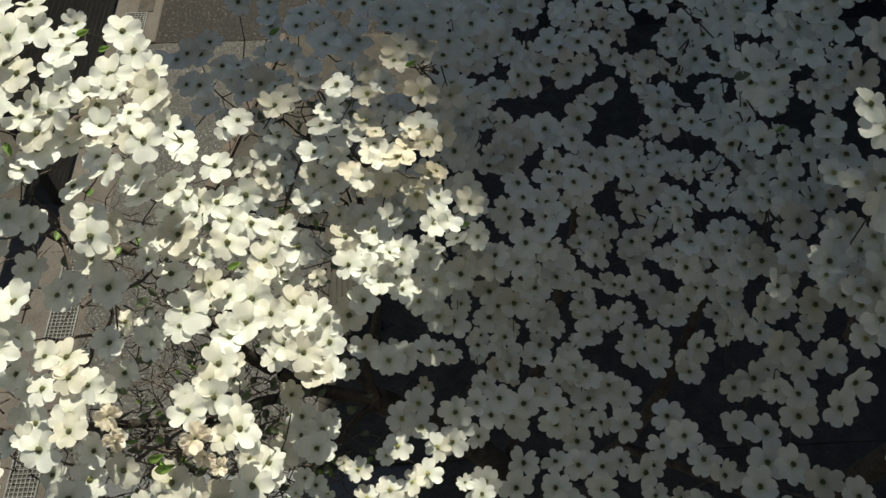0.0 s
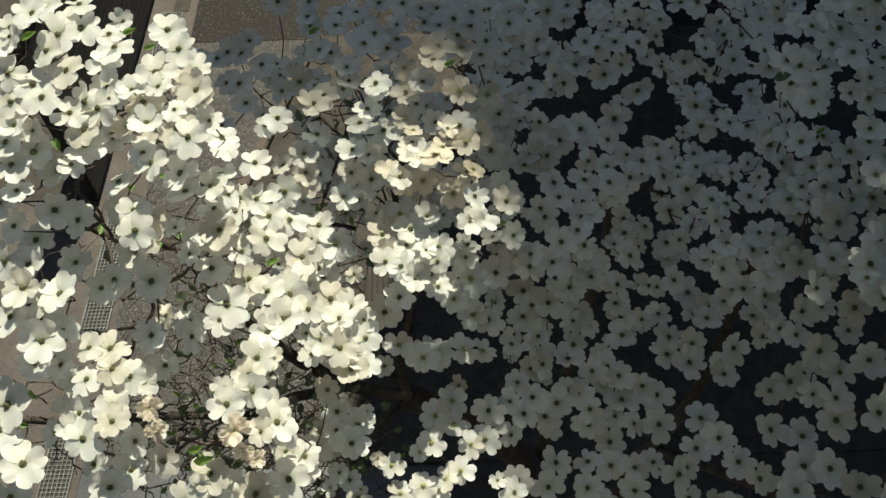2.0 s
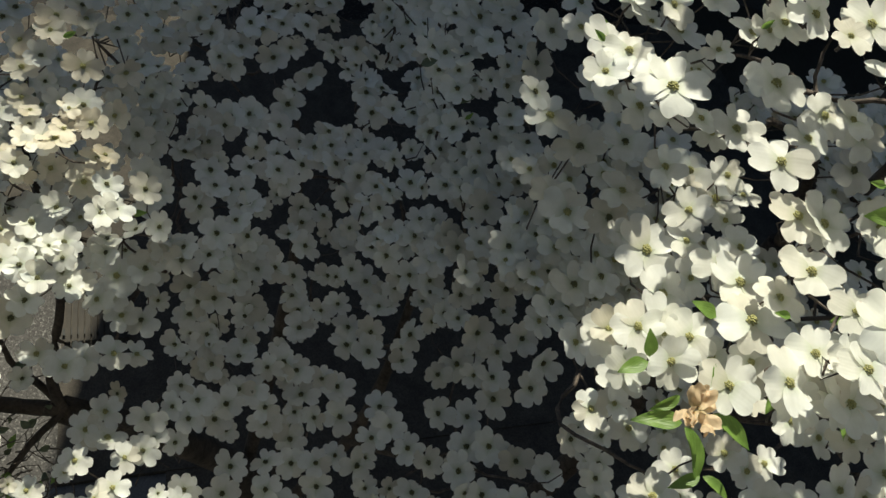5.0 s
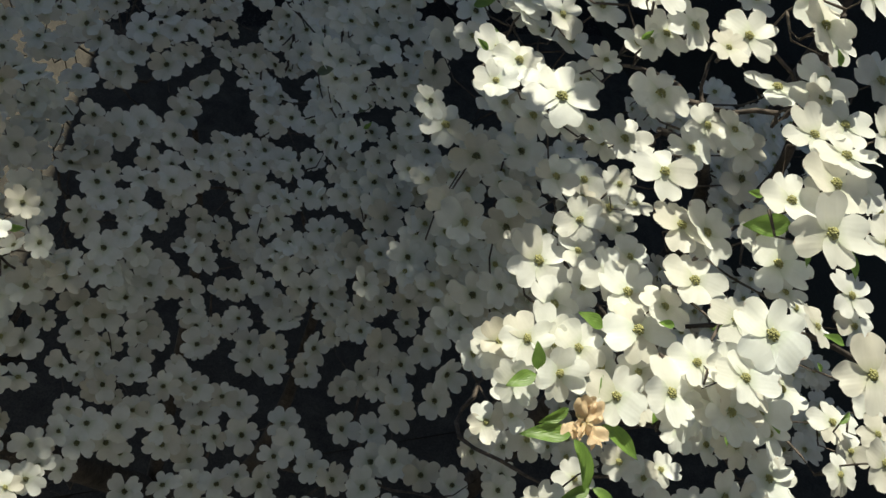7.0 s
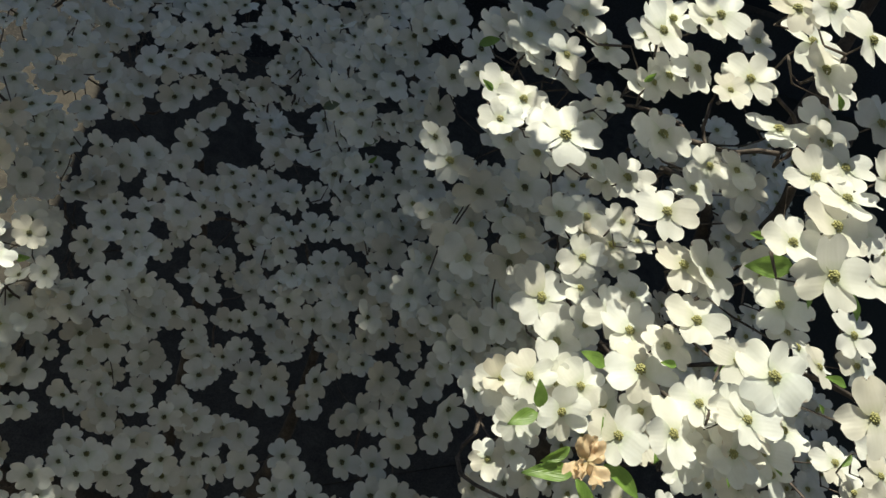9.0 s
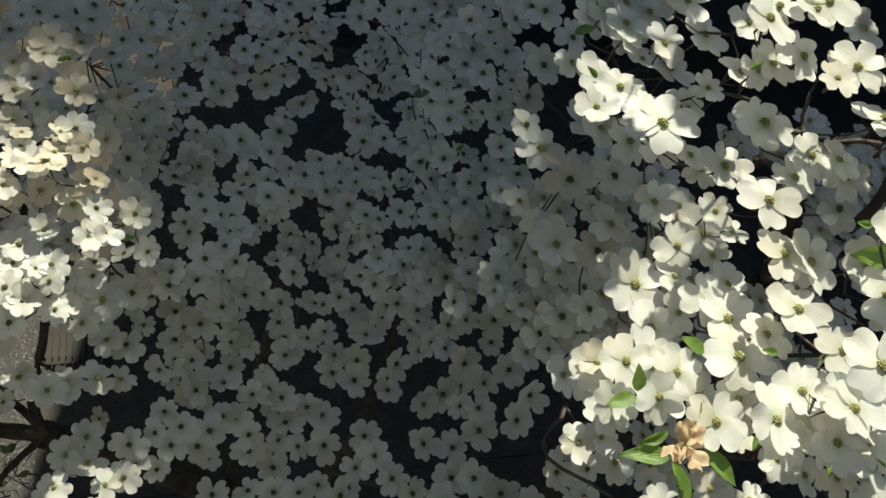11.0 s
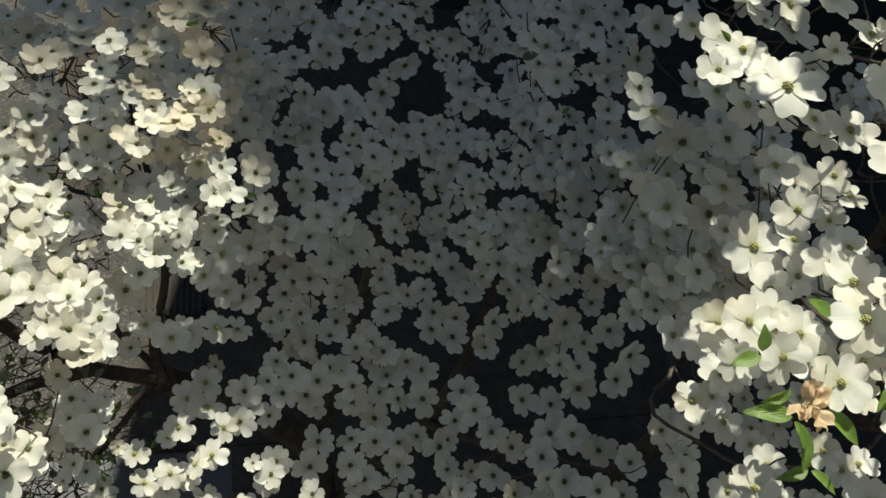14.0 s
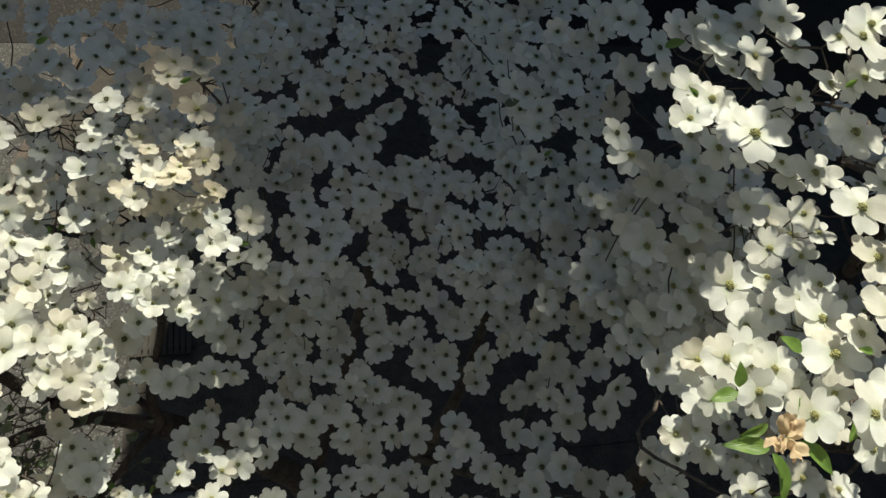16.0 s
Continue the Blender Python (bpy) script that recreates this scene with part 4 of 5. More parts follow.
dogwood.spray([(0.421, 1.717, 4.691), (0.376, 1.711, 4.683), (0.224, 1.699, 4.689), (0.359, 1.693, 4.671), (0.29, 1.691, 4.679), (0.417, 1.685, 4.669), (0.212, 1.66, 4.662), (0.285, 1.653, 4.66), (0.352, 1.652, 4.653), (0.203, 1.633, 4.64), (0.307, 1.6, 4.635, 0.99), (0.383, 1.585, 4.613, 1.16), (0.327, 1.581, 4.617, 1.07), (0.254, 1.572, 4.625, 1.13), (0.282, 1.557, 4.622, 1.13), (0.293, 1.639, 4.647, 0.99)])
dogwood.spray([(0.384, 0.686, 4.012, 1.22), (0.474, 0.625, 4.15), (0.406, 0.603, 4.035, 0.87), (0.26, 0.58, 4.036, 1.08), (0.479, 0.576, 4.132, 1.13), (0.458, 0.556, 4.099), (0.283, 0.544, 4.017, 1.16), (0.33, 0.471, 4.111, 1.31), (0.39, 0.464, 4.128)])
dogwood.spray([(0.374, 1.303, 4.276, 1.14), (0.483, 1.301, 4.315, 1.14), (0.371, 1.254, 4.282, 1.04), (0.475, 1.229, 4.276, 1.13), (0.473, 1.198, 4.253, 1.13), (0.334, 1.188, 4.324, 0.92), (0.37, 1.162, 4.313, 1.15), (0.49, 1.156, 4.442), (0.341, 1.107, 4.269, 1.15), (0.297, 1.098, 4.32, 1.11), (0.425, 1.274, 4.282, 1.05)])
dogwood.spray([(0.343, 0.912, 4.166, 1.12), (0.404, 0.904, 4.131, 1.06), (0.44, 0.889, 4.113, 1.23), (0.355, 0.872, 4.117, 1.22), (0.338, 0.839, 4.097), (0.444, 0.826, 4.082, 1.31), (0.533, 0.82, 4.135, 1.21), (0.429, 0.745, 4.045), (0.383, 0.73, 4.044, 1.13), (0.494, 0.721, 4.195), (0.466, 0.689, 4.119, 1.29), (0.381, 0.823, 4.092, 1.06)])
dogwood.spray([(0.431, 1.381, 4.471, 1), (0.364, 1.373, 4.442, 1.09), (0.436, 1.353, 4.454, 1), (0.397, 1.35, 4.448, 1.16), (0.513, 1.346, 4.48), (0.365, 1.31, 4.432, 1.23), (0.443, 1.305, 4.444, 1.16), (0.491, 1.257, 4.455, 1.15), (0.477, 1.319, 4.459, 1.09)])
dogwood.spray([(0.429, 1.134, 4.225), (0.449, 1.132, 4.223), (0.482, 1.126, 4.263, 1.03), (0.518, 1.103, 4.241, 1.2), (0.451, 1.072, 4.192), (0.338, 1.07, 4.24, 1.07), (0.531, 1.061, 4.214), (0.41, 1.059, 4.185), (0.353, 1.045, 4.215), (0.55, 1.037, 4.289), (0.47, 1.008, 4.188, 1.15), (0.352, 0.999, 4.21, 1.13), (0.522, 0.989, 4.195, 1.15), (0.465, 0.972, 4.165, 1.24), (0.614, 0.965, 4.216, 1.15), (0.514, 0.947, 4.173, 1.31), (0.595, 0.92, 4.169, 0.99)])
dogwood.spray([(0.467, 1.71, 4.694), (0.534, 1.707, 4.686), (0.529, 1.679, 4.66, 1.2), (0.489, 1.677, 4.658, 1.04), (0.441, 1.648, 4.63), (0.584, 1.636, 4.634, 1.05), (0.548, 1.627, 4.597), (0.57, 1.617, 4.581, 1.23), (0.595, 1.613, 4.613, 1.11), (0.51, 1.591, 4.545, 1.14), (0.59, 1.579, 4.59, 0.97), (0.449, 1.568, 4.551, 1.04), (0.55, 1.547, 4.557, 1.13), (0.611, 1.546, 4.594, 1.05), (0.58, 1.628, 4.615, 1.06)])
dogwood.spray([(0.498, 1.069, 4.579, 0.96), (0.493, 1.041, 4.477, 1.06), (0.581, 1.034, 4.588, 0.89), (0.607, 1.029, 4.59, 0.96), (0.521, 1.025, 4.56), (0.551, 1.011, 4.56), (0.555, 0.999, 4.375), (0.509, 0.979, 4.534, 1.02), (0.548, 0.977, 4.459), (0.618, 0.97, 4.359), (0.599, 0.96, 4.546, 1.1), (0.611, 0.956, 4.469, 0.92), (0.61, 0.933, 4.459), (0.568, 1.007, 4.564, 0.96), (0.496, 1.017, 4.541, 0.82), (0.57, 0.974, 4.465, 0.99)])
dogwood.spray([(0.624, 1.271, 4.684, 0.86), (0.533, 1.245, 4.559, 1.03), (0.621, 1.237, 4.679, 1.07), (0.616, 1.214, 4.658, 1), (0.524, 1.204, 4.585, 0.79), (0.535, 1.164, 4.623, 0.84), (0.501, 1.131, 4.573, 0.98), (0.493, 1.126, 4.531), (0.634, 1.106, 4.655), (0.522, 1.105, 4.593, 0.97), (0.564, 1.105, 4.619, 1.04), (0.589, 1.099, 4.61, 0.77), (0.613, 1.215, 4.658, 0.92), (0.501, 1.272, 4.518, 0.83), (0.638, 1.262, 4.692, 0.98), (0.629, 1.162, 4.66, 0.89)])
dogwood.spray([(0.52, 0.709, 4.286, 1.1), (0.55, 0.653, 4.294, 1.08), (0.592, 0.623, 4.279, 1.09), (0.564, 0.587, 4.205, 1.11), (0.495, 0.568, 4.179), (0.593, 0.531, 4.248, 1), (0.64, 0.531, 4.346), (0.578, 0.494, 4.236), (0.466, 0.491, 4.213, 1.28, 71), (0.631, 0.489, 4.305, 1.04), (0.515, 0.359, 4.496, 1.06), (0.561, 0.357, 4.499, 0.89)])
dogwood.spray([(0.521, 1.48, 4.545, 1.11), (0.63, 1.479, 4.636), (0.642, 1.462, 4.574, 1.11), (0.557, 1.454, 4.544, 1.11), (0.519, 1.445, 4.539, 1.1), (0.644, 1.443, 4.565, 0.87), (0.564, 1.404, 4.532, 1.1), (0.53, 1.398, 4.52, 1.17), (0.635, 1.376, 4.575, 1.06), (0.609, 1.334, 4.588, 1.14), (0.483, 1.517, 4.542, 0.87)])
dogwood.spray([(0.613, 1.55, 4.667), (0.571, 1.548, 4.826), (0.652, 1.547, 4.667, 1.1), (0.568, 1.537, 4.782), (0.602, 1.536, 4.732), (0.58, 1.52, 4.808, 1.02), (0.602, 1.485, 4.844, 0.93), (0.627, 1.436, 4.721), (0.602, 1.393, 4.869), (0.557, 1.617, 4.733, 1.08), (0.617, 1.401, 4.896, 0.89), (0.604, 1.453, 4.793, 0.94)])
dogwood.spray([(0.603, 1.357, 4.87), (0.603, 1.274, 4.932, 0.83), (0.641, 1.257, 4.968), (0.691, 1.256, 4.978, 1.01), (0.714, 1.253, 5.003), (0.657, 1.229, 4.959, 1.01), (0.61, 1.228, 4.903, 0.89), (0.719, 1.216, 4.97), (0.609, 1.212, 4.777), (0.578, 1.211, 4.897, 1.01), (0.642, 1.204, 4.943, 0.94), (0.597, 1.194, 4.899), (0.593, 1.193, 4.857), (0.738, 1.186, 4.926, 0.9), (0.633, 1.175, 4.913, 0.94), (0.67, 1.174, 4.95, 0.99), (0.615, 1.128, 4.871, 0.94), (0.674, 1.126, 4.895, 0.79)])
dogwood.spray([(0.704, 1.113, 4.895, 1.01), (0.653, 1.276, 4.99, 0.88), (0.62, 1.158, 4.888, 0.82), (0.705, 1.142, 4.919, 0.82), (0.617, 1.255, 4.942, 0.8), (0.699, 1.231, 4.974, 0.76), (0.734, 1.132, 4.919, 0.85)])
dogwood.spray([(0.635, 0.995, 4.58, 1.03), (0.623, 0.971, 4.56, 1.03), (0.648, 0.961, 4.586), (0.665, 0.893, 4.633, 0.91), (0.654, 0.889, 4.704), (0.688, 0.884, 4.544), (0.652, 0.88, 4.531, 1.02), (0.734, 0.861, 4.579, 1.08), (0.677, 0.903, 4.686, 0.9)])
dogwood.spray([(0.668, 1.133, 4.772, 0.93), (0.632, 1.132, 4.758, 0.93), (0.703, 1.083, 4.785, 0.92), (0.713, 1.077, 4.854), (0.674, 1.072, 4.755, 0.92), (0.625, 1.067, 4.657, 1.02), (0.668, 1.048, 4.723, 0.99), (0.752, 1.043, 4.817, 1.03), (0.721, 1.037, 4.752), (0.642, 1.025, 4.699, 0.92), (0.753, 1.018, 4.726, 0.93), (0.706, 1.005, 4.737, 0.91), (0.663, 0.991, 4.727), (0.676, 0.961, 4.72, 1.09), (0.742, 0.952, 4.851, 0.79), (0.639, 1.069, 4.695, 0.87), (0.728, 1.082, 4.814, 0.82), (0.652, 1.09, 4.73, 0.91)])
dogwood.spray([(0.633, 0.922, 4.352), (0.641, 0.896, 4.431), (0.659, 0.863, 4.465), (0.746, 0.85, 4.508), (0.674, 0.817, 4.343, 1.2), (0.687, 0.814, 4.487, 1.12), (0.63, 0.797, 4.338, 0.97), (0.778, 0.793, 4.492, 1.13), (0.731, 0.783, 4.457, 0.99), (0.683, 0.752, 4.419), (0.805, 0.729, 4.504, 1.17), (0.707, 0.723, 4.463, 1.04)])
dogwood.spray([(0.619, 0.714, 4.321, 1.17), (0.679, 0.697, 4.332, 1.09), (0.781, 0.692, 4.465, 1.14), (0.707, 0.686, 4.438, 1.18), (0.659, 0.624, 4.354, 1.16), (0.696, 0.608, 4.385, 1.18), (0.749, 0.575, 4.376, 1.18), (0.635, 0.574, 4.352, 1.18), (0.798, 0.536, 4.405, 1.09), (0.67, 0.519, 4.359, 1.13)])
dogwood.spray([(0.711, 1.265, 5.054), (0.723, 1.236, 5.033, 0.86), (0.714, 1.201, 5.095), (0.73, 1.192, 5.133), (0.72, 1.183, 5.101), (0.733, 1.152, 5.118), (0.739, 1.121, 5.045), (0.744, 1.113, 4.955, 1.02), (0.777, 1.105, 5.103, 1.03), (0.739, 1.092, 5.049, 1.04), (0.817, 1.015, 4.994, 1.21), (0.68, 0.956, 5.037, 0.93)])
dogwood.spray([(0.781, 0.53, 4.639, 0.96), (0.805, 0.503, 4.673, 0.88), (0.736, 0.49, 4.7, 0.85), (0.824, 0.481, 4.594), (0.713, 0.477, 4.422, 1.12), (0.731, 0.443, 4.369, 1.1), (0.837, 0.443, 4.518, 1.13), (0.579, 0.381, 4.544, 0.94), (0.614, 0.368, 4.558, 1.04), (0.721, 0.378, 4.432), (0.833, 0.362, 4.649), (0.841, 0.343, 4.601), (0.804, 0.451, 4.606, 0.95)])
dogwood.spray([(0.792, 0.946, 4.945), (0.83, 0.878, 5.005, 1.2, 74), (0.751, 0.873, 4.997, 1.26, 88), (0.698, 0.869, 4.8, 1.02), (0.676, 0.826, 4.782, 1.07), (0.704, 0.822, 4.939, 1.12), (0.759, 0.806, 4.802, 1.28), (0.794, 0.77, 4.94, 1.18), (0.737, 0.767, 4.783, 1.08), (1.158, 0.751, 5.086, 1.19), (0.787, 0.702, 4.869, 1.08), (0.744, 0.699, 4.852, 1.19), (0.719, 0.696, 4.803, 1.04), (0.792, 0.644, 4.826, 1.02), (0.729, 0.665, 4.802, 0.8), (0.722, 0.834, 4.807, 0.83)])

# sprays of the tree that stands nearer
near_dogwood.spray([(0.699, 0.571, 4.891, 0.98), (0.704, 0.522, 4.959, 0.97), (0.693, 0.452, 5.002, 0.97, 69), (0.762, 0.441, 4.857, 0.96), (0.657, 0.429, 4.969, 0.83, 8), (0.719, 0.455, 4.919, 0.73)])
near_dogwood.spray([(0.724, 0.584, 5.119, 1.32, 34), (0.78, 0.589, 5.13, 0.88), (0.83, 0.554, 5.163, 0.9), (0.768, 0.511, 5.193, 1.09, 84), (0.719, 0.51, 5.128, 1.11, 25), (0.76, 0.464, 5.224, 1.1, 41), (0.675, 0.446, 5.175), (0.64, 0.437, 5.179, 1.01, 8), (0.777, 0.424, 5.255, 0.86), (0.701, 0.421, 5.178, 0.94, 47), (0.749, 0.41, 5.231, 1.21, 84), (0.661, 0.387, 5.187, 1, 79), (0.748, 0.372, 5.204, 0.77), (0.708, 0.345, 5.206, 1.02, 47), (0.673, 0.43, 5.175, 0.78)])
near_dogwood.spray([(0.758, 1.038, 5.2, 1.08), (0.761, 0.971, 5.28), (0.781, 0.952, 5.269), (0.762, 0.942, 5.257, 1.05), (0.696, 0.928, 5.197, 0.88), (0.701, 0.917, 5.023, 1.25), (0.775, 0.899, 5.094, 1.03), (0.834, 0.898, 5.225, 1.22), (0.782, 0.868, 5.294, 0.95, 41), (0.822, 0.85, 5.327, 0.97), (0.797, 0.846, 5.121, 1.18), (0.699, 0.851, 5.242, 1.07, 41), (0.726, 0.832, 5.241, 1.07, 74), (0.751, 0.786, 5.245, 1.02, 74), (0.755, 0.746, 5.258, 1.43, 85), (0.805, 0.937, 5.315, 0.97), (0.736, 0.966, 5.261, 0.87), (0.793, 0.952, 5.28, 0.95)])
near_dogwood.spray([(0.838, 0.356, 4.957, 0.9, 47), (0.678, 0.288, 5.024), (0.792, 0.249, 5.073), (0.831, 0.243, 4.947), (0.779, 0.242, 4.934), (0.816, 0.205, 5.052)])
near_dogwood.spray([(0.838, 0.807, 5.385, 0.88), (0.731, 0.796, 5.415), (0.839, 0.768, 5.335, 1, 47), (0.815, 0.777, 5.297, 0.73), (0.84, 0.72, 5.474), (0.78, 0.711, 5.463), (0.818, 0.705, 5.404, 0.92), (0.832, 0.686, 5.433, 0.95, 84), (0.804, 0.735, 5.463, 0.89), (0.856, 0.727, 5.48, 0.99)])
near_dogwood.spray([(0.744, 0.328, 5.308, 0.85, 79), (0.809, 0.339, 5.266, 0.91), (0.806, 0.319, 5.156, 0.89), (0.703, 0.3, 5.305, 1.01, 3), (0.877, 0.312, 5.256), (0.781, 0.289, 5.304, 0.98, 88), (0.848, 0.281, 5.184, 0.76), (0.864, 0.276, 5.224, 0.78), (0.882, 0.243, 5.172)])
near_dogwood.spray([(0.81, 0.504, 5.298, 1.08, 63), (0.897, 0.478, 5.312, 0.95, 14), (0.838, 0.492, 5.299, 1.03, 19), (0.803, 0.436, 5.287, 1.12, 74), (0.864, 0.415, 5.346, 1, 47), (0.787, 0.357, 5.336, 0.8, 58), (0.779, 0.315, 5.38, 1.15, 34), (0.856, 0.261, 5.39, 1.07, 3), (0.927, 0.42, 5.277, 0.75)])
near_dogwood.spray([(0.81, 0.795, 4.979, 1.17), (0.727, 0.787, 4.934, 1.26), (0.805, 0.786, 5.167), (0.886, 0.772, 5.059, 1.13, 36), (0.93, 0.736, 5.033, 1.23, 47), (0.912, 0.727, 5.102), (0.933, 0.698, 5.09, 0.78), (0.772, 0.693, 5.003), (0.76, 0.681, 5.174, 0.95, 58), (0.783, 0.621, 5.156, 0.95, 83)])
near_dogwood.spray([(0.841, 0.695, 5.235, 1.13, 63), (0.839, 0.681, 5.331, 1.26, 77), (0.974, 0.639, 5.283, 0.95), (0.931, 0.631, 5.323, 0.85), (0.893, 0.637, 5.323, 0.95), (0.796, 0.56, 5.326, 1.09)])
near_dogwood.spray([(0.905, 0.678, 5.431, 1, 36), (0.956, 0.64, 5.388, 1.15, 63)])
near_dogwood.spray([(0.858, 0.396, 4.784), (0.993, 0.381, 4.816), (0.8, 0.369, 4.745), (0.936, 0.362, 4.848), (0.823, 0.324, 4.797), (0.89, 0.32, 4.811), (0.976, 0.297, 4.883)])
near_dogwood.spray([(0.876, 0.654, 5.547), (0.912, 0.649, 5.558), (0.941, 0.668, 5.498, 1.06, 52), (0.954, 0.614, 5.546, 1, 36), (0.923, 0.613, 5.503, 1.09, 69)])
near_dogwood.spray([(0.901, 0.515, 5.438, 0.99, 3), (0.948, 0.528, 5.441, 0.98, 88), (0.916, 0.479, 5.446, 1.01, 79), (0.966, 0.493, 5.463), (0.837, 0.438, 5.425, 0.99, 88), (0.89, 0.449, 5.437, 1.22, 69), (0.845, 0.386, 5.44, 1.2, 86), (0.965, 0.401, 5.396)])
near_dogwood.spray([(0.975, 0.772, 5.416, 0.84)])
near_dogwood.spray([(1.019, 0.408, 5.209, 0.86, 3), (0.956, 0.229, 5.196, 0.76), (0.958, 0.216, 5.259)])
near_dogwood.spray([(1.011, 0.636, 5.407, 1.05), (1.098, 0.636, 5.41, 1.12, 58)])
near_dogwood.spray([(1.162, 0.352, 5.017, 1.04, 58), (1.168, 0.338, 5.081), (1.186, 0.312, 4.999), (1.132, 0.296, 5.108, 0.9)])
near_dogwood.spray([(1.277, 0.606, 5.181, 1.04), (1.235, 0.514, 5.095, 1.17, 36), (1.115, 0.497, 5.1), (1.238, 0.476, 5.069, 1.04)])

# the nearer tree's bough, higher up and out of view, added to shade flowers below
_r = random.Random(41)
near_dogwood.limb([(1.4, 0.95, 4.6), (1.55, 1.15, 5.3), (1.4, 1.2, 5.75), (1.1, 1.12, 5.88), (0.95, 1.2, 5.92)], 0.016, 0.005)
for places in (((0.862, 1.40), (0.895, 1.395), (0.933, 1.37), (0.955, 1.40), (0.88, 1.43), (0.92, 1.43), (0.84, 1.365), (0.80, 1.40), (0.82, 1.44)), ((0.87, 1.355), (0.90, 1.335), (0.93, 1.325), (0.97, 1.36), (0.97, 1.26), (0.965, 1.22)), ((0.908, 1.262), (0.93, 1.25), (0.905, 1.222), (0.902, 1.195), (0.945, 1.30)),
               ((0.785, 1.15), (0.80, 1.165), (0.775, 1.175)), ((0.925, 1.092), (0.905, 1.095), (0.95, 1.095), (0.935, 1.10)), ((1.02, 1.058), (1.05, 1.025), (1.066, 1.075), (1.05, 1.125), (1.0, 1.085), (1.09, 1.10)),
               ((1.075, 1.0), (1.10, 0.985), (1.14, 1.0), (1.173, 0.99), (1.20, 1.01), (1.11, 1.03))):
    near_dogwood.spray([(cx + _r.gauss(0, 0.004), cy + _r.gauss(0, 0.004), 5.99 + _r.gauss(0, 0.008), 1.05) for cx, cy in places])
# the inner side of the nearer tree, deeper in the shade
_r = random.Random(53)
for _ in range(14):
    cx, cy = _r.uniform(1.0, 1.5), _r.uniform(0.45, 1.15)
    cz = min(4.95, (1.83 + 0.176 * cx + 0.829 * cy) / 0.53 - 0.08)
    near_dogwood.spray([(cx + _r.gauss(0, 0.06), cy + _r.gauss(0, 0.05), cz + _r.gauss(0, 0.02)) for _ in range(7)])
for _ in range(11):
    cx, cy = _r.uniform(0.76, 1.0), _r.uniform(0.70, 0.94)
    cz = 4.82 + 0.75 * (cy - 0.8) + 0.25 * (cx - 0.8)
    near_dogwood.spray([(cx + _r.gauss(0, 0.05), cy + _r.gauss(0, 0.04), cz + _r.gauss(0, 0.015)) for _ in range(6)])
# the shaded inner side of the crown, under the sunny sprays
_r = random.Random(67)
for _ in range(12):
    cx, cy, cz = _r.uniform(-0.46, -0.08), _r.uniform(1.2, 1.62), _r.uniform(4.40, 4.52)
    dogwood.spray([(cx + _r.gauss(0, 0.05), cy + _r.gauss(0, 0.05), cz + _r.gauss(0, 0.02)) for _ in range(6)])
# the far rim of the crown
_r = random.Random(31)
for _ in range(13):
    cx, cy, cz = _r.uniform(-0.1, 1.0), _r.uniform(1.78, 1.95), _r.uniform(4.55, 4.72)
    dogwood.spray([(cx + _r.gauss(0, 0.06), cy + _r.gauss(0, 0.05), cz + _r.gauss(0, 0.02)) for _ in range(9)])

dogwood.tangle([(-0.45, 0.75, 4.15), (-0.38, 0.7, 4.1), (-0.5, 0.8, 4.2), (-0.32, 0.78, 4.1), (-0.42, 0.62, 4.1)], 34, 0.13, 1.0)
dogwood.tangle([(-0.55, 0.7, 4.25), (-0.6, 0.62, 4.3), (-0.5, 0.58, 4.25), (-0.48, 0.66, 4.3), (-0.58, 0.8, 4.3)], 34, 0.12, 0.8)
dogwood.tangle([(-0.55, 1.0, 4.35), (-0.62, 1.08, 4.45), (-0.5, 1.05, 4.4), (-0.7, 0.9, 4.45)], 20, 0.14, 0.5)
dogwood.tangle([(-0.6, 0.85, 4.3), (-0.68, 0.72, 4.3), (-0.55, 0.95, 4.35), (-0.8, 0.7, 4.35), (-0.85, 0.68, 4.4), (-0.75, 0.95, 4.5)], 16, 0.14, 0.4)
dogwood.tangle([(-0.45, 1.15, 4.5), (-0.5, 1.2, 4.55), (-0.4, 1.1, 4.45), (-0.35, 0.95, 4.4)], 16, 0.14, 0.4)
dogwood.tangle([(-0.5, 1.3, 4.45), (-0.4, 1.35, 4.4), (-0.3, 1.3, 4.4), (-0.2, 1.35, 4.45), (-0.35, 1.45, 4.5)], 10, 0.15, 0.5)
dogwood.tangle([(-0.2, 0.75, 3.95), (-0.1, 0.65, 3.95), (0.1, 0.7, 3.9)], 8, 0.14)
for place, size in (((-0.402, 0.536, 4.692), 0.85), ((-0.394, 0.522, 4.648), 0.6), ((-0.369, 0.509, 4.638), 0.5), ((-0.553, 0.574, 4.692), 0.7), ((-0.54, 0.542, 4.669), 0.6)):
    dogwood.spent(Vector(place) + Vector((0, -0.006, 0.016)), size, FADED, "faded_flower", "peach-tinted fading flower", 0.22)
near_dogwood.spent((0.654, 0.318, 5.213), 0.84, WITHERED, "withered_flower", "withered peach-brown flower", 0.55)
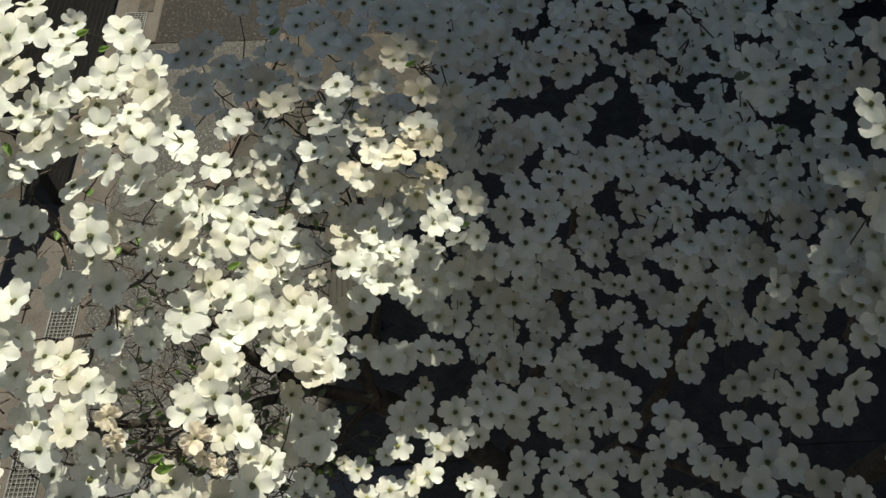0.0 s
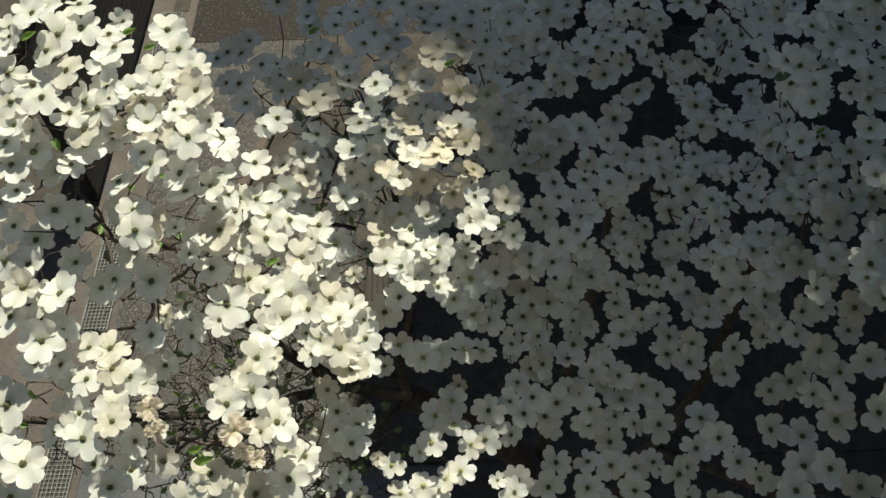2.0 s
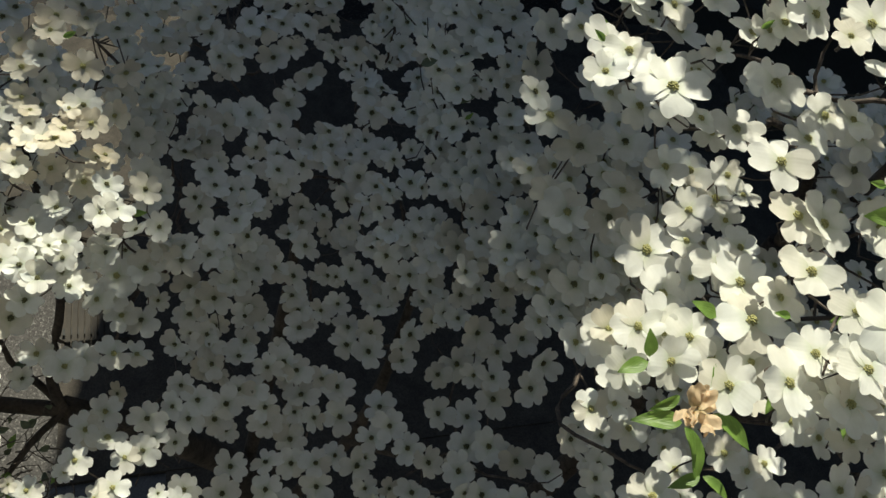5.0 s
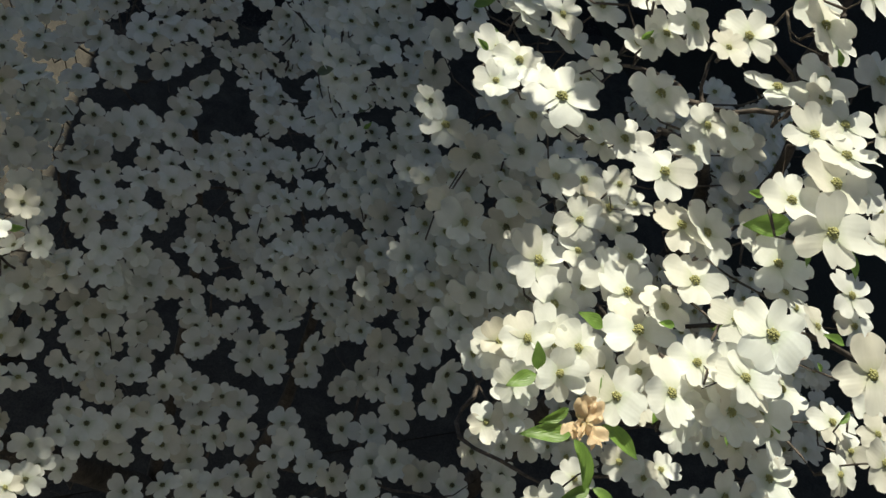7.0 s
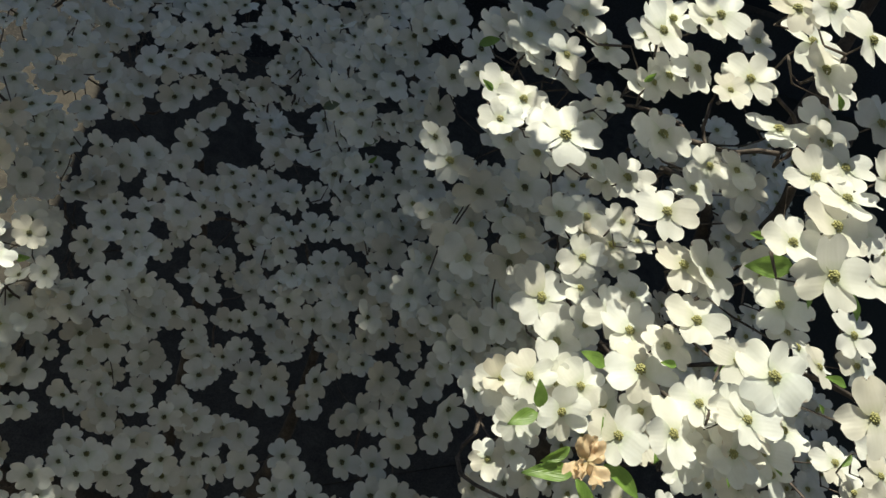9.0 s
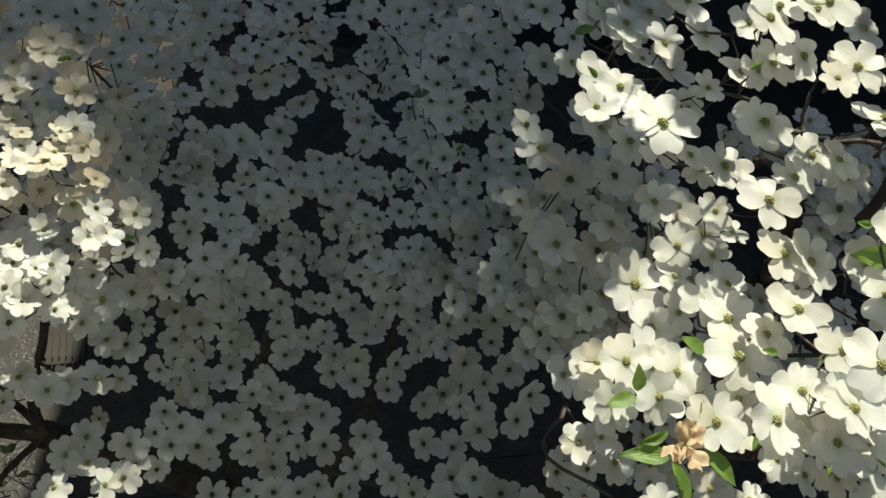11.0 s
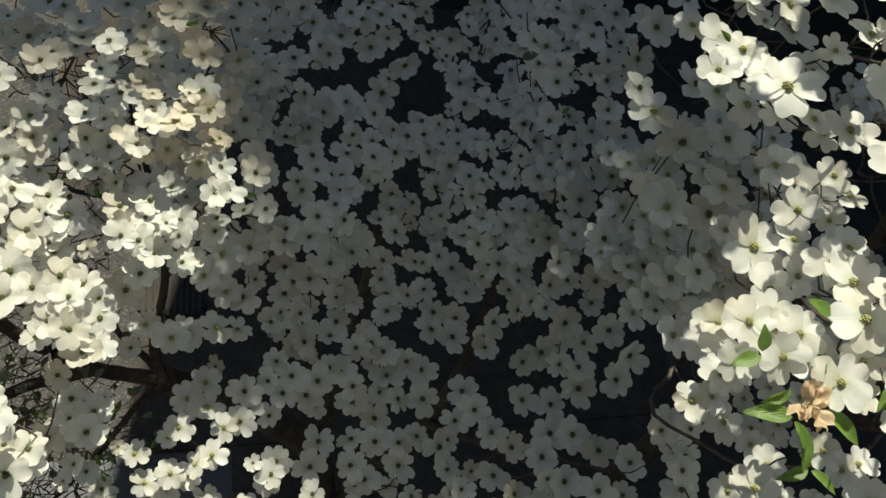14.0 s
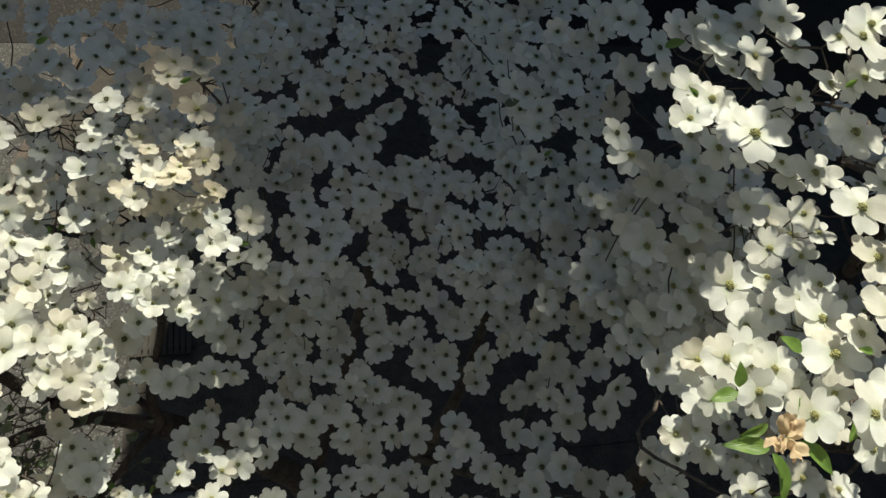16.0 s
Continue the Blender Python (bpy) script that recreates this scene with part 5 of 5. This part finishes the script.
# the shoot of young leaves round the withered flower
for a, b in (((0.691, 0.327, 5.184), (0.697, 0.360, 5.222)), ((0.694, 0.324, 5.182), (0.730, 0.284, 5.181)), ((0.664, 0.317, 5.168), (0.679, 0.260, 5.148)),
             ((0.678, 0.271, 5.141), (0.642, 0.262, 5.138)), ((0.682, 0.270, 5.141), (0.704, 0.243, 5.145)), ((0.661, 0.322, 5.170), (0.607, 0.331, 5.174)),
             ((0.659, 0.346, 5.186), (0.626, 0.332, 5.181))):
    near_dogwood.leaf_between(a, b, 0)
for a, b in (((0.626, 0.382, 5.201), (0.590, 0.374, 5.198)), ((0.628, 0.386, 5.204), (0.625, 0.405, 5.230)), ((0.699, 0.410, 5.243), (0.670, 0.423, 5.257)),
             ((0.758, 0.335, 5.210), (0.743, 0.310, 5.203)), ((0.837, 0.371, 5.302), (0.795, 0.372, 5.291)), ((0.879, 0.446, 5.375), (0.828, 0.453, 5.365))):
    near_dogwood.leaf_between(a, b, 1)
for a, b in (((0.934, 0.411, 5.375), (0.933, 0.380, 5.360)), ((0.892, 0.424, 5.365), (0.886, 0.403, 5.355)), ((0.929, 0.330, 5.314), (0.902, 0.341, 5.317)),
             ((0.905, 0.311, 5.290), (0.895, 0.320, 5.300)), ((0.933, 0.271, 5.273), (0.915, 0.262, 5.267)), ((0.838, 0.327, 5.271), (0.831, 0.309, 5.262))):
    near_dogwood.leaf_between(a, b, 2)
for a, b in (((0.854, 0.290, 5.251), (0.858, 0.267, 5.244)), ((0.806, 0.296, 5.233), (0.804, 0.269, 5.220)), ((0.761, 0.387, 5.278), (0.740, 0.391, 5.280)),
             ((0.782, 0.336, 5.251), (0.784, 0.309, 5.240)), ((0.851, 0.477, 5.385), (0.830, 0.481, 5.387)), ((0.588, 0.676, 5.389), (0.575, 0.685, 5.397)),
             ((0.930, 0.568, 5.487), (0.922, 0.580, 5.500)), ((0.734, 0.639, 5.448), (0.743, 0.639, 5.461))):
    near_dogwood.leaf_between(a, b, 2)
# young leaves among the flowers
for a, b in (((-0.506, 0.527, 4.615), (-0.477, 0.536, 4.62)), ((-0.499, 0.518, 4.591), (-0.463, 0.526, 4.595)),):
    dogwood.leaf_between(a, b, 1)
for a, b in (((0.614, 1.129, 4.839), (0.654, 1.122, 4.852)), ((0.552, 1.182, 4.878), (0.582, 1.18, 4.89))):
    dogwood.leaf_between(a, b, 3)
for a, b in (((-0.373, 1.348, 4.8), (-0.352, 1.366, 4.812)), ((-0.376, 1.42, 4.778), (-0.352, 1.433, 4.786)), ((-0.75, 1.031, 5.097), (-0.724, 1.043, 5.104)), ((-0.701, 0.91, 4.998), (-0.689, 0.89, 4.984)), ((-0.61, 1.091, 5.061), (-0.587, 1.099, 5.066)), ((-0.569, 1.062, 5.052), (-0.548, 1.069, 5.056)), ((-0.76, 0.591, 4.721), (-0.742, 0.577, 4.711)), ((-0.359, 0.586, 4.536), (-0.335, 0.596, 4.541)), ((-0.415, 0.897, 4.649), (-0.388, 0.909, 4.657)), ((0.56, 0.5, 4.26), (0.575, 0.519, 4.275)), ((0.532, 0.432, 4.222), (0.527, 0.46, 4.238)), ((0.601, 0.424, 4.432), (0.565, 0.434, 4.43)), ((0.62, 0.423, 4.462), (0.649, 0.427, 4.472)), ((-0.071, 1.188, 4.903), (-0.05, 1.197, 4.909)), ((0.026, 0.981, 4.686), (0.055, 0.975, 4.695)), ((0.647, 1.125, 4.791), (0.663, 1.132, 4.804)), ((-0.489, 0.533, 4.601), (-0.477, 0.524, 4.594)),):
    dogwood.leaf_between(a, b, 2)
for a, b in (((0.707, 0.979, 5.211), (0.738, 0.98, 5.227)),):
    near_dogwood.leaf_between(a, b, 1)
for a, b in (((0.693, 0.891, 5.243), (0.71, 0.881, 5.243)), ((0.718, 0.877, 5.185), (0.725, 0.859, 5.175)),):
    near_dogwood.leaf_between(a, b, 2)
dogwood.finish()
near_dogwood.finish()
